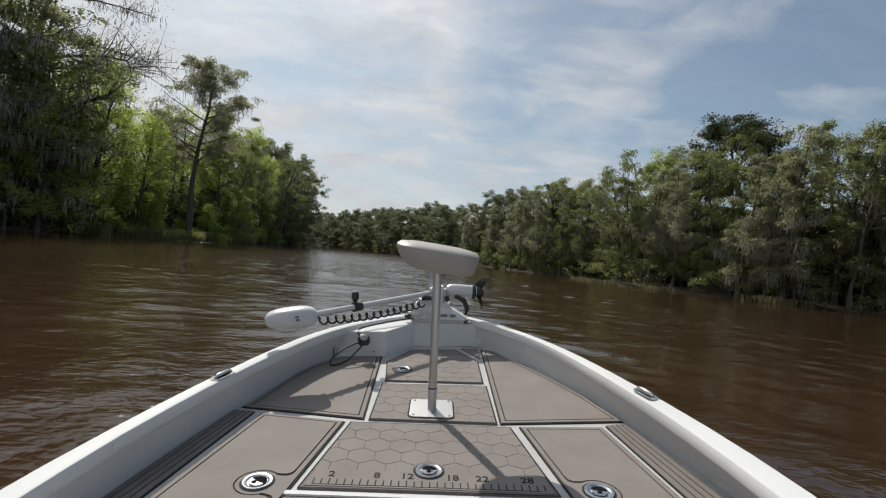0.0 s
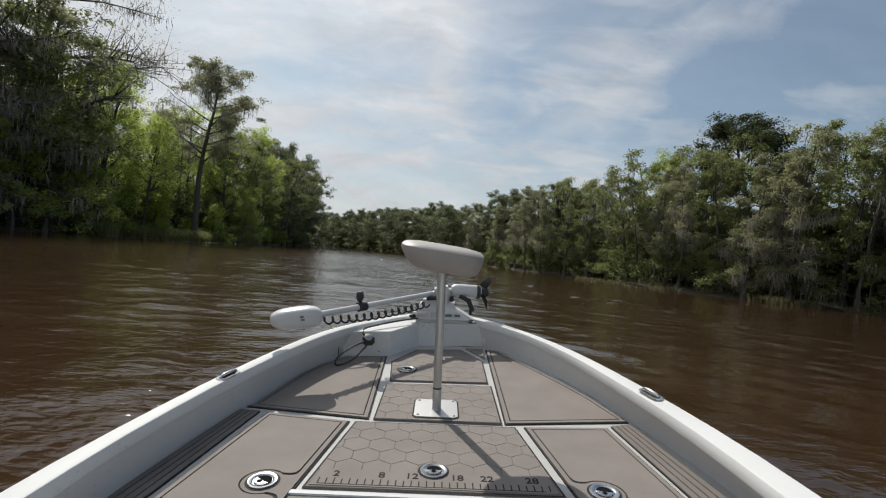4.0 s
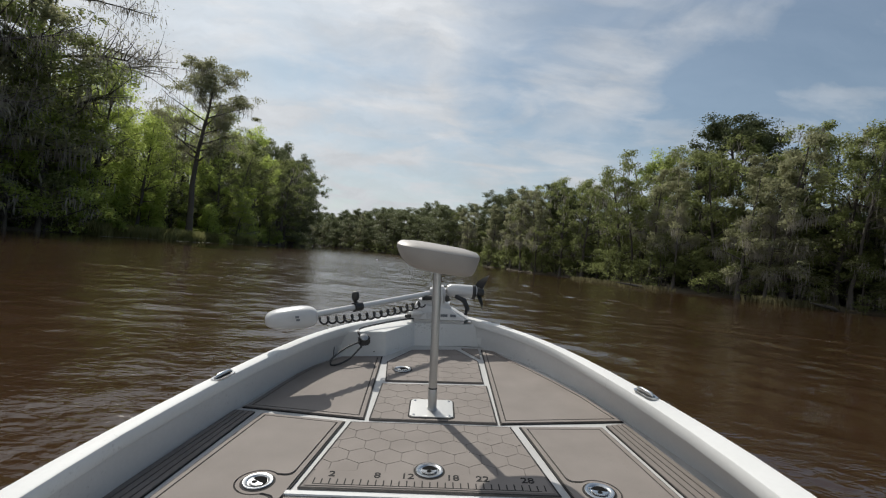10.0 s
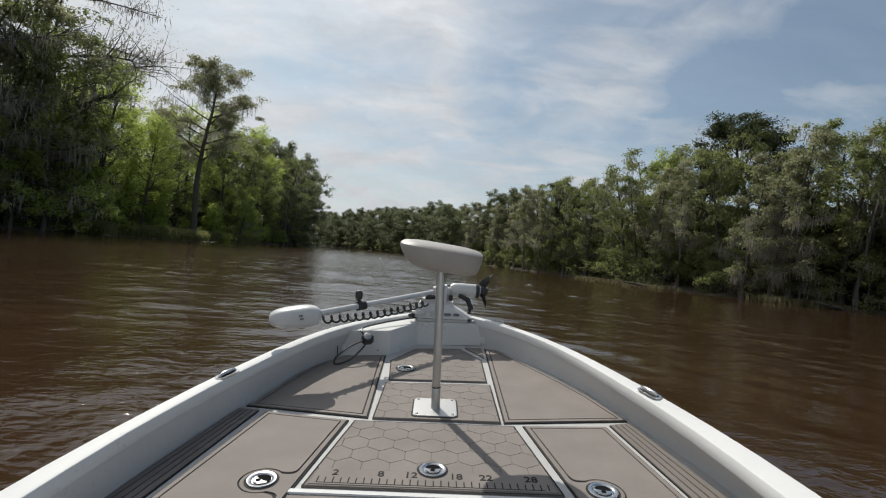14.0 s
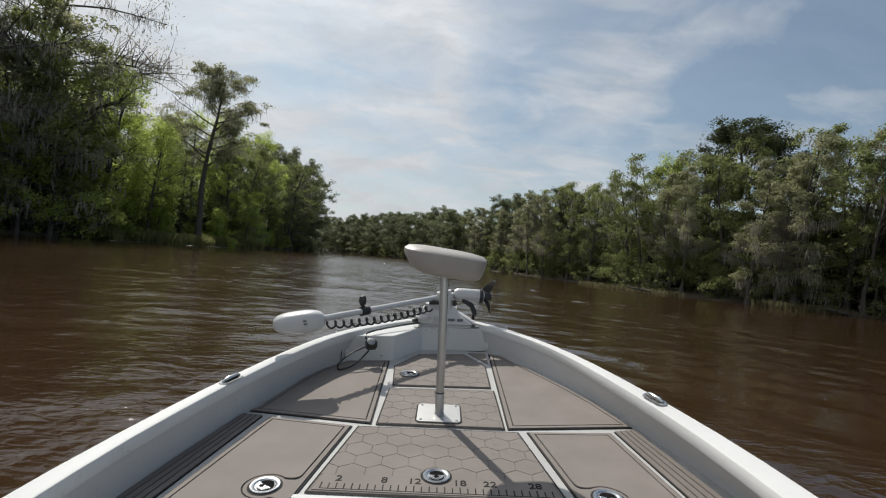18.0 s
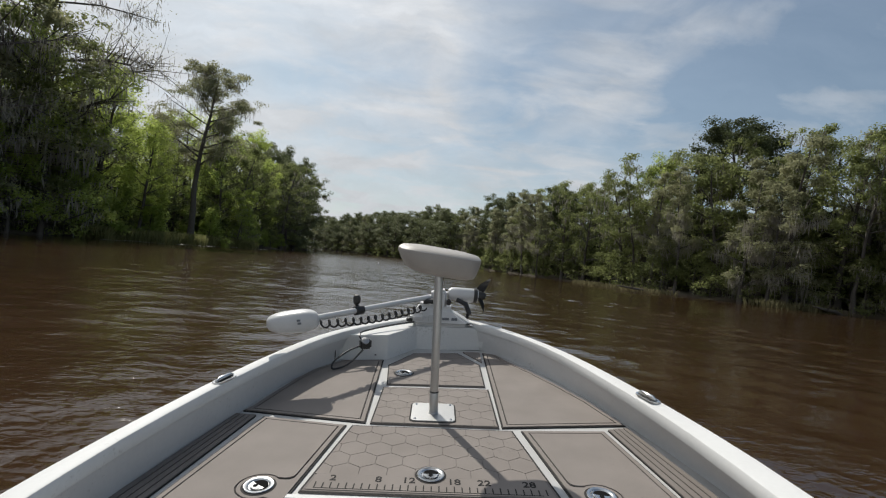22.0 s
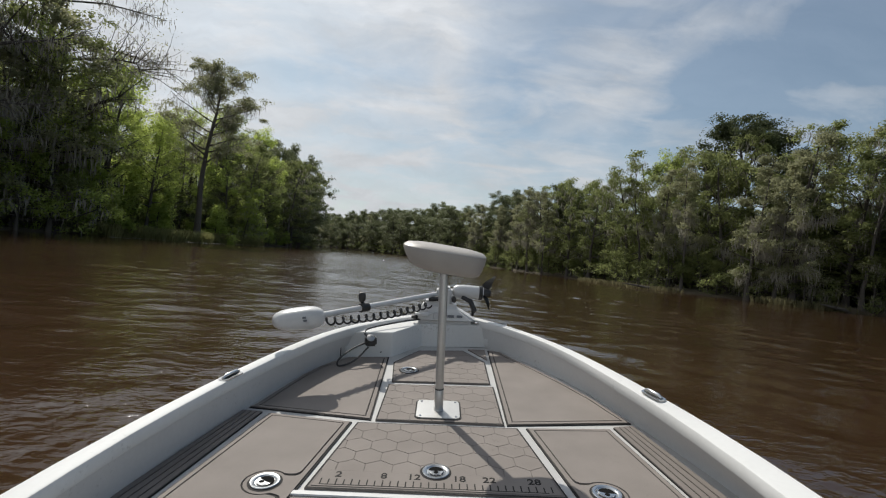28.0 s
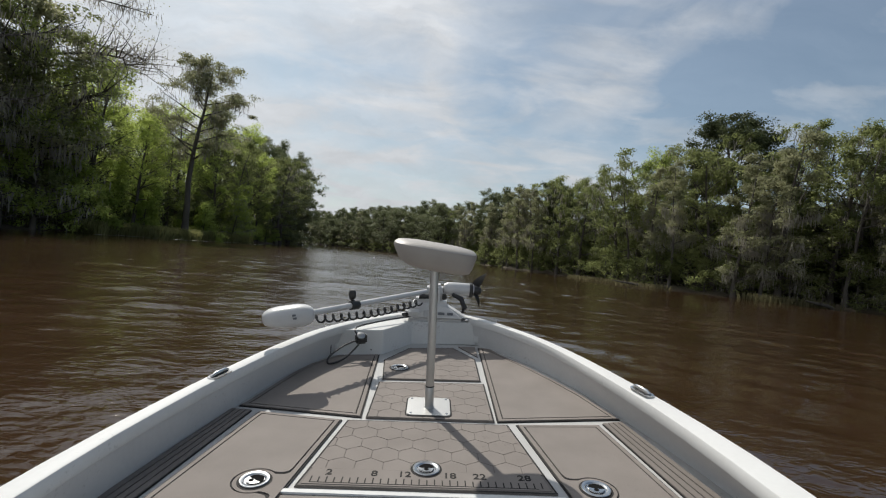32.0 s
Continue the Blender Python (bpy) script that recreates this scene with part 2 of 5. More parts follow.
def water_material():
    m = bpy.data.materials.new("tannin_water")
    m.use_nodes = True
    nd, ln = m.node_tree.nodes, m.node_tree.links
    b = nd["Principled BSDF"]
    b.inputs["Roughness"].default_value, b.inputs["IOR"].default_value = 0.06, 1.33
    co = nd.new("ShaderNodeTexCoord")
    silt = nd.new("ShaderNodeTexNoise")
    silt.inputs["Scale"].default_value = 0.15
    silt.inputs["Detail"].default_value = 5
    ln.new(co.outputs["Object"], silt.inputs["Vector"])
    mix = nd.new("ShaderNodeMix")
    mix.data_type = "RGBA"
    mix.inputs[6].default_value, mix.inputs[7].default_value = (0.0305, 0.0161, 0.0082, 1), (0.0440, 0.0238, 0.0122, 1)
    ln.new(silt.outputs[0], mix.inputs["Factor"])
    ln.new(mix.outputs[2], b.inputs["Base Color"])
    total = None
    for turn, scale, size, high in ((8, (0.75, 1.25, 1), 1.6, 0.02), (-14, (0.7, 1.2, 1), 4.4, 0.0135), (25, (0.8, 1.0, 1), 0.32, 0.1), (6, (0.85, 1.1, 1), 11.0, 0.006)):
        mp = nd.new("ShaderNodeMapping")
        mp.inputs["Rotation"].default_value, mp.inputs["Scale"].default_value = (0, 0, radians(turn)), scale
        ln.new(co.outputs["Object"], mp.inputs[0])
        no = nd.new("ShaderNodeTexNoise")
        no.inputs["Scale"].default_value, no.inputs["Detail"].default_value, no.inputs["Distortion"].default_value = size, 2.5, 0.5
        ln.new(mp.outputs[0], no.inputs["Vector"])
        k = nd.new("ShaderNodeMath")
        k.operation = "MULTIPLY_ADD"
        ln.new(no.outputs[0], k.inputs[0])
        k.inputs[1].default_value = high
        if total:
            ln.new(total, k.inputs[2])
        else:
            k.inputs[2].default_value = 0
        total = k.outputs[0]
    # a breeze ruffles the west side more than the lee under the east bank
    xyz = nd.new("ShaderNodeSeparateXYZ")
    ln.new(co.outputs["Object"], xyz.inputs[0])
    lee = nd.new("ShaderNodeMapRange")
    lee.inputs["From Min"].default_value, lee.inputs["From Max"].default_value = -2.0, 4.0
    lee.inputs["To Min"].default_value, lee.inputs["To Max"].default_value = 0.4, -0.5
    ln.new(xyz.outputs[0], lee.inputs[0])
    # still water close under the west bank
    calm = nd.new("ShaderNodeMapRange")
    calm.inputs["From Min"].default_value, calm.inputs["From Max"].default_value = -34.0, -18.0
    calm.inputs["To Min"].default_value, calm.inputs["To Max"].default_value = 0.35, 1.0
    ln.new(xyz.outputs[0], calm.inputs[0])
    gust = nd.new("ShaderNodeTexNoise")
    gust.inputs["Scale"].default_value, gust.inputs["Detail"].default_value = 0.22, 3
    ln.new(co.outputs["Object"], gust.inputs["Vector"])
    amp = nd.new("ShaderNodeMath")
    amp.operation = "MULTIPLY_ADD"
    ln.new(gust.outputs[0], amp.inputs[0])
    amp.inputs[1].default_value = 2.4
    ln.new(lee.outputs[0], amp.inputs[2])
    # the bow wave livens the water round the boat
    far = nd.new("ShaderNodeVectorMath")
    far.operation = "LENGTH"
    ln.new(co.outputs["Object"], far.inputs[0])
    wake = nd.new("ShaderNodeMapRange")
    wake.interpolation_type = "SMOOTHSTEP"
    wake.inputs["From Min"].default_value, wake.inputs["From Max"].default_value = 4.2, 8.5
    wake.inputs["To Min"].default_value, wake.inputs["To Max"].default_value = 1.25, 0.62
    ln.new(far.outputs["Value"], wake.inputs[0])
    lively = nd.new("ShaderNodeMath")
    lively.operation = "MULTIPLY"
    shelter = nd.new("ShaderNodeMath")
    shelter.operation = "MULTIPLY"
    ln.new(amp.outputs[0], shelter.inputs[0])
    ln.new(calm.outputs[0], shelter.inputs[1])
    ln.new(shelter.outputs[0], lively.inputs[0])
    ln.new(wake.outputs[0], lively.inputs[1])
    # far off the small waves blur into a rough sheen, in mid-channel only
    sheen = nd.new("ShaderNodeMapRange")
    sheen.inputs["From Min"].default_value, sheen.inputs["From Max"].default_value = 14.0, 60.0
    sheen.inputs["To Min"].default_value, sheen.inputs["To Max"].default_value = 0.0, 0.12
    ln.new(far.outputs["Value"], sheen.inputs[0])
    middle = nd.new("ShaderNodeMapRange")
    middle.inputs["From Min"].default_value, middle.inputs["From Max"].default_value = -1.0, 9.0
    middle.inputs["To Min"].default_value, middle.inputs["To Max"].default_value = 1.0, 0.1
    ln.new(xyz.outputs[0], middle.inputs[0])
    open_water = nd.new("ShaderNodeMath")
    open_water.operation = "MULTIPLY"
    ln.new(middle.outputs[0], open_water.inputs[0])
    bank_shade = nd.new("ShaderNodeMapRange")
    bank_shade.inputs["From Min"].default_value, bank_shade.inputs["From Max"].default_value = -27.0, -9.0
    ln.new(xyz.outputs[0], bank_shade.inputs[0])
    ln.new(bank_shade.outputs[0], open_water.inputs[1])
    rough = nd.new("ShaderNodeMath")
    rough.operation = "MULTIPLY_ADD"
    ln.new(sheen.outputs[0], rough.inputs[0])
    ln.new(open_water.outputs[0], rough.inputs[1])
    rough.inputs[2].default_value = 0.06
    ln.new(rough.outputs[0], b.inputs["Roughness"])
    wave = nd.new("ShaderNodeMath")
    wave.operation = "MULTIPLY"
    ln.new(total, wave.inputs[0])
    ln.new(lively.outputs[0], wave.inputs[1])
    bp = nd.new("ShaderNodeBump")
    bp.inputs["Strength"].default_value, bp.inputs["Distance"].default_value = 1.0, 1.0
    ln.new(wave.outputs[0], bp.inputs["Height"])
    ln.new(bp.outputs[0], b.inputs["Normal"])
    return m


WATER = water_material()


# ---- mesh helpers
def part(name, bm, material, parent=None, label="", smooth=False):
    me = bpy.data.meshes.new(name)
    bm.normal_update()
    bm.to_mesh(me)
    bm.free()
    me.materials.append(material)
    if smooth:
        me.shade_smooth()
        me.set_sharp_from_angle(angle=radians(38))
    ob = new(name, me)
    ob.parent = parent
    return tagged(ob, label) if label else ob


def raw(name, verts, quads, material, parent=None, label="", smooth=False):
    """A mesh of numpy vertices and quads."""
    me = bpy.data.meshes.new(name)
    verts, quads = np.asarray(verts, dtype=np.float32), np.asarray(quads, dtype=np.int32)
    me.vertices.add(len(verts))
    me.vertices.foreach_set("co", verts.ravel())
    me.loops.add(quads.size)
    me.loops.foreach_set("vertex_index", quads.ravel())
    me.polygons.add(len(quads))
    me.polygons.foreach_set("loop_start", np.arange(0, quads.size, 4, dtype=np.int32))
    me.update(calc_edges=True)
    me.materials.append(material)
    if smooth:
        me.shade_smooth()
    ob = new(name, me)
    ob.parent = parent
    return tagged(ob, label) if label else ob


def thing(name, label, category, m=None, group="", kind=""):
    e = new(name)
    e.empty_display_size = 0.2
    if m is not None:
        e.matrix_world = m
    return tagged(e, label, category, group, kind)


def prism(poly, z0, z1, bevel=0.0):
    """An upright prism over a plan polygon."""
    bm = bmesh.new()
    lo = [bm.verts.new((x, y, z0)) for x, y in poly]
    f = bm.faces.new(lo)
    bm.normal_update()
    if f.normal.z < 0:
        f.normal_flip()
    top = bmesh.ops.extrude_face_region(bm, geom=[f])["geom"]
    for v in top:
        if isinstance(v, bmesh.types.BMVert):
            v.co.z = z1
    bmesh.ops.recalc_face_normals(bm, faces=bm.faces)
    if bevel:
        edges = [e for e in bm.edges if all(abs(v.co.z - z1) < 1e-5 for v in e.verts)]
        bmesh.ops.bevel(bm, geom=edges, offset=bevel, segments=2, affect="EDGES")
    return bm


def ring(outer, inner, z0, z1):
    """A flat frame between two polygons with as many corners."""
    bm = bmesh.new()
    n = len(outer)
    rows = [[bm.verts.new((x, y, z)) for x, y in poly] for poly, z in ((outer, z0), (outer, z1), (inner, z1), (inner, z0))]
    for a in range(4):
        for i in range(n):
            j = (i + 1) % n
            bm.faces.new((rows[a][i], rows[a][j], rows[(a + 1) % 4][j], rows[(a + 1) % 4][i]))
    bmesh.ops.recalc_face_normals(bm, faces=bm.faces)
    return bm


def inset(poly, d):
    """The polygon drawn in by d; counter-clockwise corners."""
    out, n = [], len(poly)
    for i in range(n):
        a, b, c = (Vector(poly[(i + k) % n]) for k in (-1, 0, 1))
        u, v = (b - a).normalized(), (c - b).normalized()
        p, q = Vector((-u.y, u.x)), Vector((-v.y, v.x))
        k = (p + q) / max(0.3, 1 + p.dot(q))
        out.append(tuple(b + k * d))
    return out


def ccw(poly):
    s = sum(a[0] * b[1] - b[0] * a[1] for a, b in zip(poly, poly[1:] + poly[:1]))
    return list(poly) if s > 0 else list(poly)[::-1]


def clip(poly, fence):
    """Cuts a polygon to a convex, counter-clockwise fence."""
    for a, b in zip(fence, fence[1:] + fence[:1]):
        side = lambda p: (b[0] - a[0]) * (p[1] - a[1]) - (b[1] - a[1]) * (p[0] - a[0])
        kept = []
        for p, q in zip(poly, poly[1:] + poly[:1]):
            sp, sq = side(p), side(q)
            if sp >= 0:
                kept.append(p)
            if sp * sq < 0:
                k = sp / (sp - sq)
                kept.append((p[0] + (q[0] - p[0]) * k, p[1] + (q[1] - p[1]) * k))
        poly = kept
        if len(poly) < 3:
            return []
    return poly


def lathe(profile, steps=32, axis="z"):
    """A body turned from (radius, height) pairs."""
    bm = bmesh.new()
    rows = []
    for r, h in profile:
        rows.append([bm.verts.new((r * math.cos(2 * math.pi * i / steps), r * math.sin(2 * math.pi * i / steps), h)) for i in range(steps)])
    for a, b in zip(rows, rows[1:]):
        for i in range(steps):
            j = (i + 1) % steps
            bm.faces.new((a[i], a[j], b[j], b[i]))
    for r in (rows[0], rows[-1]):
        if profile[rows.index(r)][0] > 1e-4:
            bm.faces.new(r)
    bmesh.ops.remove_doubles(bm, verts=bm.verts, dist=1e-5)
    bmesh.ops.recalc_face_normals(bm, faces=bm.faces)
    return bm


def pipe(points, radius, sides=10):
    """A round tube along a line of points."""
    bm = bmesh.new()
    pts = [Vector(p) for p in points]
    rows, up = [], Vector((0.13, 0.21, 1)).normalized()
    for i, p in enumerate(pts):
        d = (pts[min(i + 1, len(pts) - 1)] - pts[max(i - 1, 0)]).normalized()
        a = d.cross(up).normalized()
        b = a.cross(d)
        r = radius[i] if isinstance(radius, (list, tuple)) else radius
        rows.append([bm.verts.new(p + r * (math.cos(k) * a + math.sin(k) * b)) for k in (2 * math.pi * j / sides for j in range(sides))])
    for a, b in zip(rows, rows[1:]):
        for j in range(sides):
            k = (j + 1) % sides
            bm.faces.new((a[j], a[k], b[k], b[j]))
    bm.faces.new(rows[0])
    bm.faces.new(rows[-1])
    bmesh.ops.recalc_face_normals(bm, faces=bm.faces)
    return bm


def box(x0, x1, y0, y1, z0, z1, bevel=0.0, m=None):
    bm = bmesh.new()
    bmesh.ops.create_cube(bm, size=1)
    bmesh.ops.scale(bm, vec=(x1 - x0, y1 - y0, z1 - z0), verts=bm.verts)
    bmesh.ops.translate(bm, vec=((x0 + x1) / 2, (y0 + y1) / 2, (z0 + z1) / 2), verts=bm.verts)
    if bevel:
        bmesh.ops.bevel(bm, geom=bm.edges[:], offset=bevel, segments=3, affect="EDGES")
    if m is not None:
        bm.transform(m)
    return bm


def pod(rx, ry, rz, e1=0.6, e2=0.6, steps=(20, 36)):
    """A rounded block (superellipsoid) about the origin."""
    bm = bmesh.new()
    pw = lambda v, e: math.copysign(abs(v) ** e, v)
    rows = []
    for i in range(steps[0] + 1):
        a = -math.pi / 2 + math.pi * i / steps[0]
        rows.append([bm.verts.new((rx * pw(math.cos(a), e1) * pw(math.cos(b), e2), ry * pw(math.cos(a), e1) * pw(math.sin(b), e2), rz * pw(math.sin(a), e1)))
                     for b in (2 * math.pi * j / steps[1] for j in range(steps[1]))])
    for a, b in zip(rows, rows[1:]):
        for j in range(steps[1]):
            k = (j + 1) % steps[1]
            bm.faces.new((a[j], a[k], b[k], b[j]))
    bmesh.ops.remove_doubles(bm, verts=bm.verts, dist=1e-4)
    bmesh.ops.recalc_face_normals(bm, faces=bm.faces)
    return bm


def lettering(name, text, size, m, material, parent):
    cu = bpy.data.curves.new(name, "FONT")
    cu.body, cu.size, cu.extrude, cu.align_x, cu.offset = text, size, 0.0008, "CENTER", 0.0006
    tmp = new(name, cu)
    me = bpy.data.meshes.new_from_object(tmp.evaluated_get(bpy.context.evaluated_depsgraph_get()))
    bpy.data.objects.remove(tmp)
    me.materials.clear()
    me.materials.append(material)
    ob = new(name, me)
    ob.parent, ob.matrix_local = parent, m
    return ob


# ---- river and banks
LEFT_Y, LEFT_X = (-900, -120, 10, 45, 85, 105, 158, 200, 260, 340, 700), (-90, -48, -40, -39, -34.5, -34, -42, -58, -100, -165, -520)
RIGHT_Y, RIGHT_X = (-900, -120, 15, 36, 47, 62, 75, 93, 180, 218, 300, 400, 800), (80, 66, 52, 36, 24, 19.5, 14.8, 9.6, -17, -32, -72, -135, -440)


def bank_left(y):
    return float(np.interp(y, LEFT_Y, LEFT_X)) + 1.1 * math.sin(y * 0.31) + 0.7 * math.sin(y * 0.83 + 1)


def bank_right(y):
    return float(np.interp(y, RIGHT_Y, RIGHT_X)) + 1.0 * math.sin(y * 0.27 + 2) + 0.6 * math.sin(y * 0.71)


def ground_height(x, y):
    inland = max(bank_left(y) - x, x - bank_right(y))
    if inland < -4:
        return -1.6
    if inland < 1.5:
        return -1.6 + 1.85 * (inland + 4) / 5.5
    return 0.25 + 0.5 * min(1.0, (inland - 1.5) / 25) + 0.12 * noise.noise((x * 0.2, y * 0.2, 3.0))


def build_ground():
    near = np.arange(-130, 130, 2.6)
    xs = np.concatenate(([-3500, -1800, -900, -520, -300, -200, -160], near, [135, 160, 200, 300, 520, 900, 1800, 3500]))
    ys = np.concatenate(([-3500, -1800, -900, -400, -200, -120, -80, -50, -30], np.arange(-20, 340, 3.2), [360, 400, 460, 540, 700, 1000, 1800, 3500]))
    verts = [(x, y, ground_height(x, y)) for y in ys for x in xs]
    w = len(xs)
    quads = [(j * w + i, j * w + i + 1, (j + 1) * w + i + 1, (j + 1) * w + i) for j in range(len(ys) - 1) for i in range(w - 1)]
    tagged(raw("ground", verts, quads, EARTH, smooth=True), "dark muddy swamp ground along the river banks", "ground", kind="structure")


build_ground()
def build_water():
    """One sheet out to the horizon; in the reach ahead it is fine enough to carry the wind ripples."""
    rng = np.random.default_rng(8)
    xs = np.concatenate(([-1500, -600, -250, -120, -70, -46], np.arange(-36, 24, 0.14), [30, 40, 60, 110, 250, 600, 1500]))
    ahead = [2.0]
    while ahead[-1] < 78:
        ahead.append(ahead[-1] + 0.09 + 0.0035 * ahead[-1])
    ys = np.concatenate(([-1500, -600, -200, -80, -30, -10, -4], ahead, [84, 95, 115, 150, 220, 400, 800, 1500]))
    x, y = np.meshgrid(xs, ys)
    z = np.zeros_like(x)
    for _ in range(44):
        long = 0.42 * 5.0 ** rng.random()
        way = radians(78) + rng.normal() * 0.55
        k = 2 * math.pi / long
        z += long * 0.0021 * np.sin(k * (math.cos(way) * x + math.sin(way) * y) + 6.28 * rng.random())
    # gusts and lulls, calmer under both banks and where the sheet coarsens
    gust = 0.75 + 0.3 * np.sin(0.21 * x + 0.5 * y + 1.0) * np.sin(0.37 * y - 0.16 * x) + 0.25 * np.sin(0.09 * y + 0.7 * x)
    left = np.interp(ys, LEFT_Y, LEFT_X)[:, None]
    right = np.interp(ys, RIGHT_Y, RIGHT_X)[:, None]
    open_water = np.clip((x - left - 3) / 14, 0.0, 1.0) * np.clip((right - x - 2) / 9, 0.0, 1.0)
    edge = np.clip((x + 36) / 4, 0, 1) * np.clip((24 - x) / 4, 0, 1) * np.clip((y - 2) / 1.5, 0, 1) * np.clip((78 - y) / 18, 0, 1)
    z *= np.clip(gust, 0.15, 1.4) * open_water * edge
    w = len(xs)
    quads = (np.arange(len(ys) - 1)[:, None] * w + np.arange(w - 1)[None, :]).reshape(-1, 1) + np.array([[0, 1, w + 1, w]])
    verts = np.stack((x, y, z), axis=-1).reshape(-1, 3)
    tagged(raw("water", verts, quads, WATER, smooth=True), "brown tannin-stained river water with small ripples", "water", kind="structure")


build_water()


# ---- trees
def tubes(lines, sides):
    """Tapered tubes along branch lines, each a list of (point, radius)."""
    verts, quads = [], []
    ang = np.linspace(0, 2 * np.pi, sides, endpoint=False)
    for line in lines:
        p = np.array([q for q, _ in line])
        r = np.array([q for _, q in line])
        d = np.gradient(p, axis=0)
        d /= np.linalg.norm(d, axis=1)[:, None] + 1e-9
        ref = np.where(np.abs(d[:, 2:3]) > 0.9, np.array([[1.0, 0, 0]]), np.array([[0, 0, 1.0]]))
        a = np.cross(d, ref)
        a /= np.linalg.norm(a, axis=1)[:, None]
        b = np.cross(a, d)
        base = len(verts)
        for i in range(len(p)):
            verts.extend(p[i] + r[i] * (np.cos(ang)[:, None] * a[i] + np.sin(ang)[:, None] * b[i]))
        for i in range(len(p) - 1):
            for j in range(sides):
                k = (j + 1) % sides
                quads.append((base + i * sides + j, base + i * sides + k, base + (i + 1) * sides + k, base + (i + 1) * sides + j))
    return np.array(verts), np.array(quads)


def blades(rng, centres, out, size, long=1.65):
    """Small diamond leaves, bent out of the plane, at the centres; they face out of their clump."""
    n = len(centres)
    nor = rng.normal(size=(n, 3)) * 0.42 + out * 0.8 + np.array([0, 0, 0.25])
    nor /= np.linalg.norm(nor, axis=1)[:, None]
    t = rng.normal(size=(n, 3))
    t -= nor * np.sum(t * nor, axis=1)[:, None]
    t /= np.linalg.norm(t, axis=1)[:, None]
    s = np.cross(nor, t)
    k = (size * rng.uniform(0.55, 1.45, n))[:, None]
    a, b = t * k * long * 0.5, s * k * 0.5
    v = np.stack((centres - a, centres - b * 0.9 + nor * k * 0.12, centres + a, centres + b * 0.9 + nor * k * 0.12), axis=1).reshape(-1, 3)
    return v, np.arange(4 * n).reshape(-1, 4)


def strands(rng, tops, length, width):
    """Hanging beards: two crossed narrow ribbons that taper to a point."""
    n = len(tops)
    ln = (length * rng.uniform(0.35, 1.3, n))[:, None]
    a = rng.uniform(0, 2 * np.pi, n)
    side = np.stack((np.cos(a), np.sin(a), np.zeros(n)), axis=1) * (width * rng.uniform(0.5, 1.4, n))[:, None]
    sway = rng.normal(size=(n, 3)) * 0.09 * ln
    sway[:, 2] = 0
    down = np.array([0, 0, -1.0])
    mid, end = tops + down * ln * 0.45 + sway, tops + down * ln + sway * 1.6
    v = np.stack((tops - side * 0.5, tops + side * 0.5, mid + side, mid - side, end + side * 0.12, end - side * 0.12), axis=1).reshape(-1, 3)
    i = np.arange(n)[:, None] * 6
    return v, np.concatenate((i + np.array([[0, 1, 2, 3]]), i + np.array([[3, 2, 4, 5]])))


def branch_line(rng, p, d, length, r0, r1, nodes, bend, lift):
    line = [(p.copy(), r0)]
    d = d / np.linalg.norm(d)
    for i in range(1, nodes + 1):
        d = d + rng.normal(size=3) * bend + np.array([0, 0, lift])
        d /= np.linalg.norm(d)
        p = p + d * length / nodes
        line.append((p.copy(), r0 + (r1 - r0) * i / nodes))
    return line, d


HEIGHT = {}


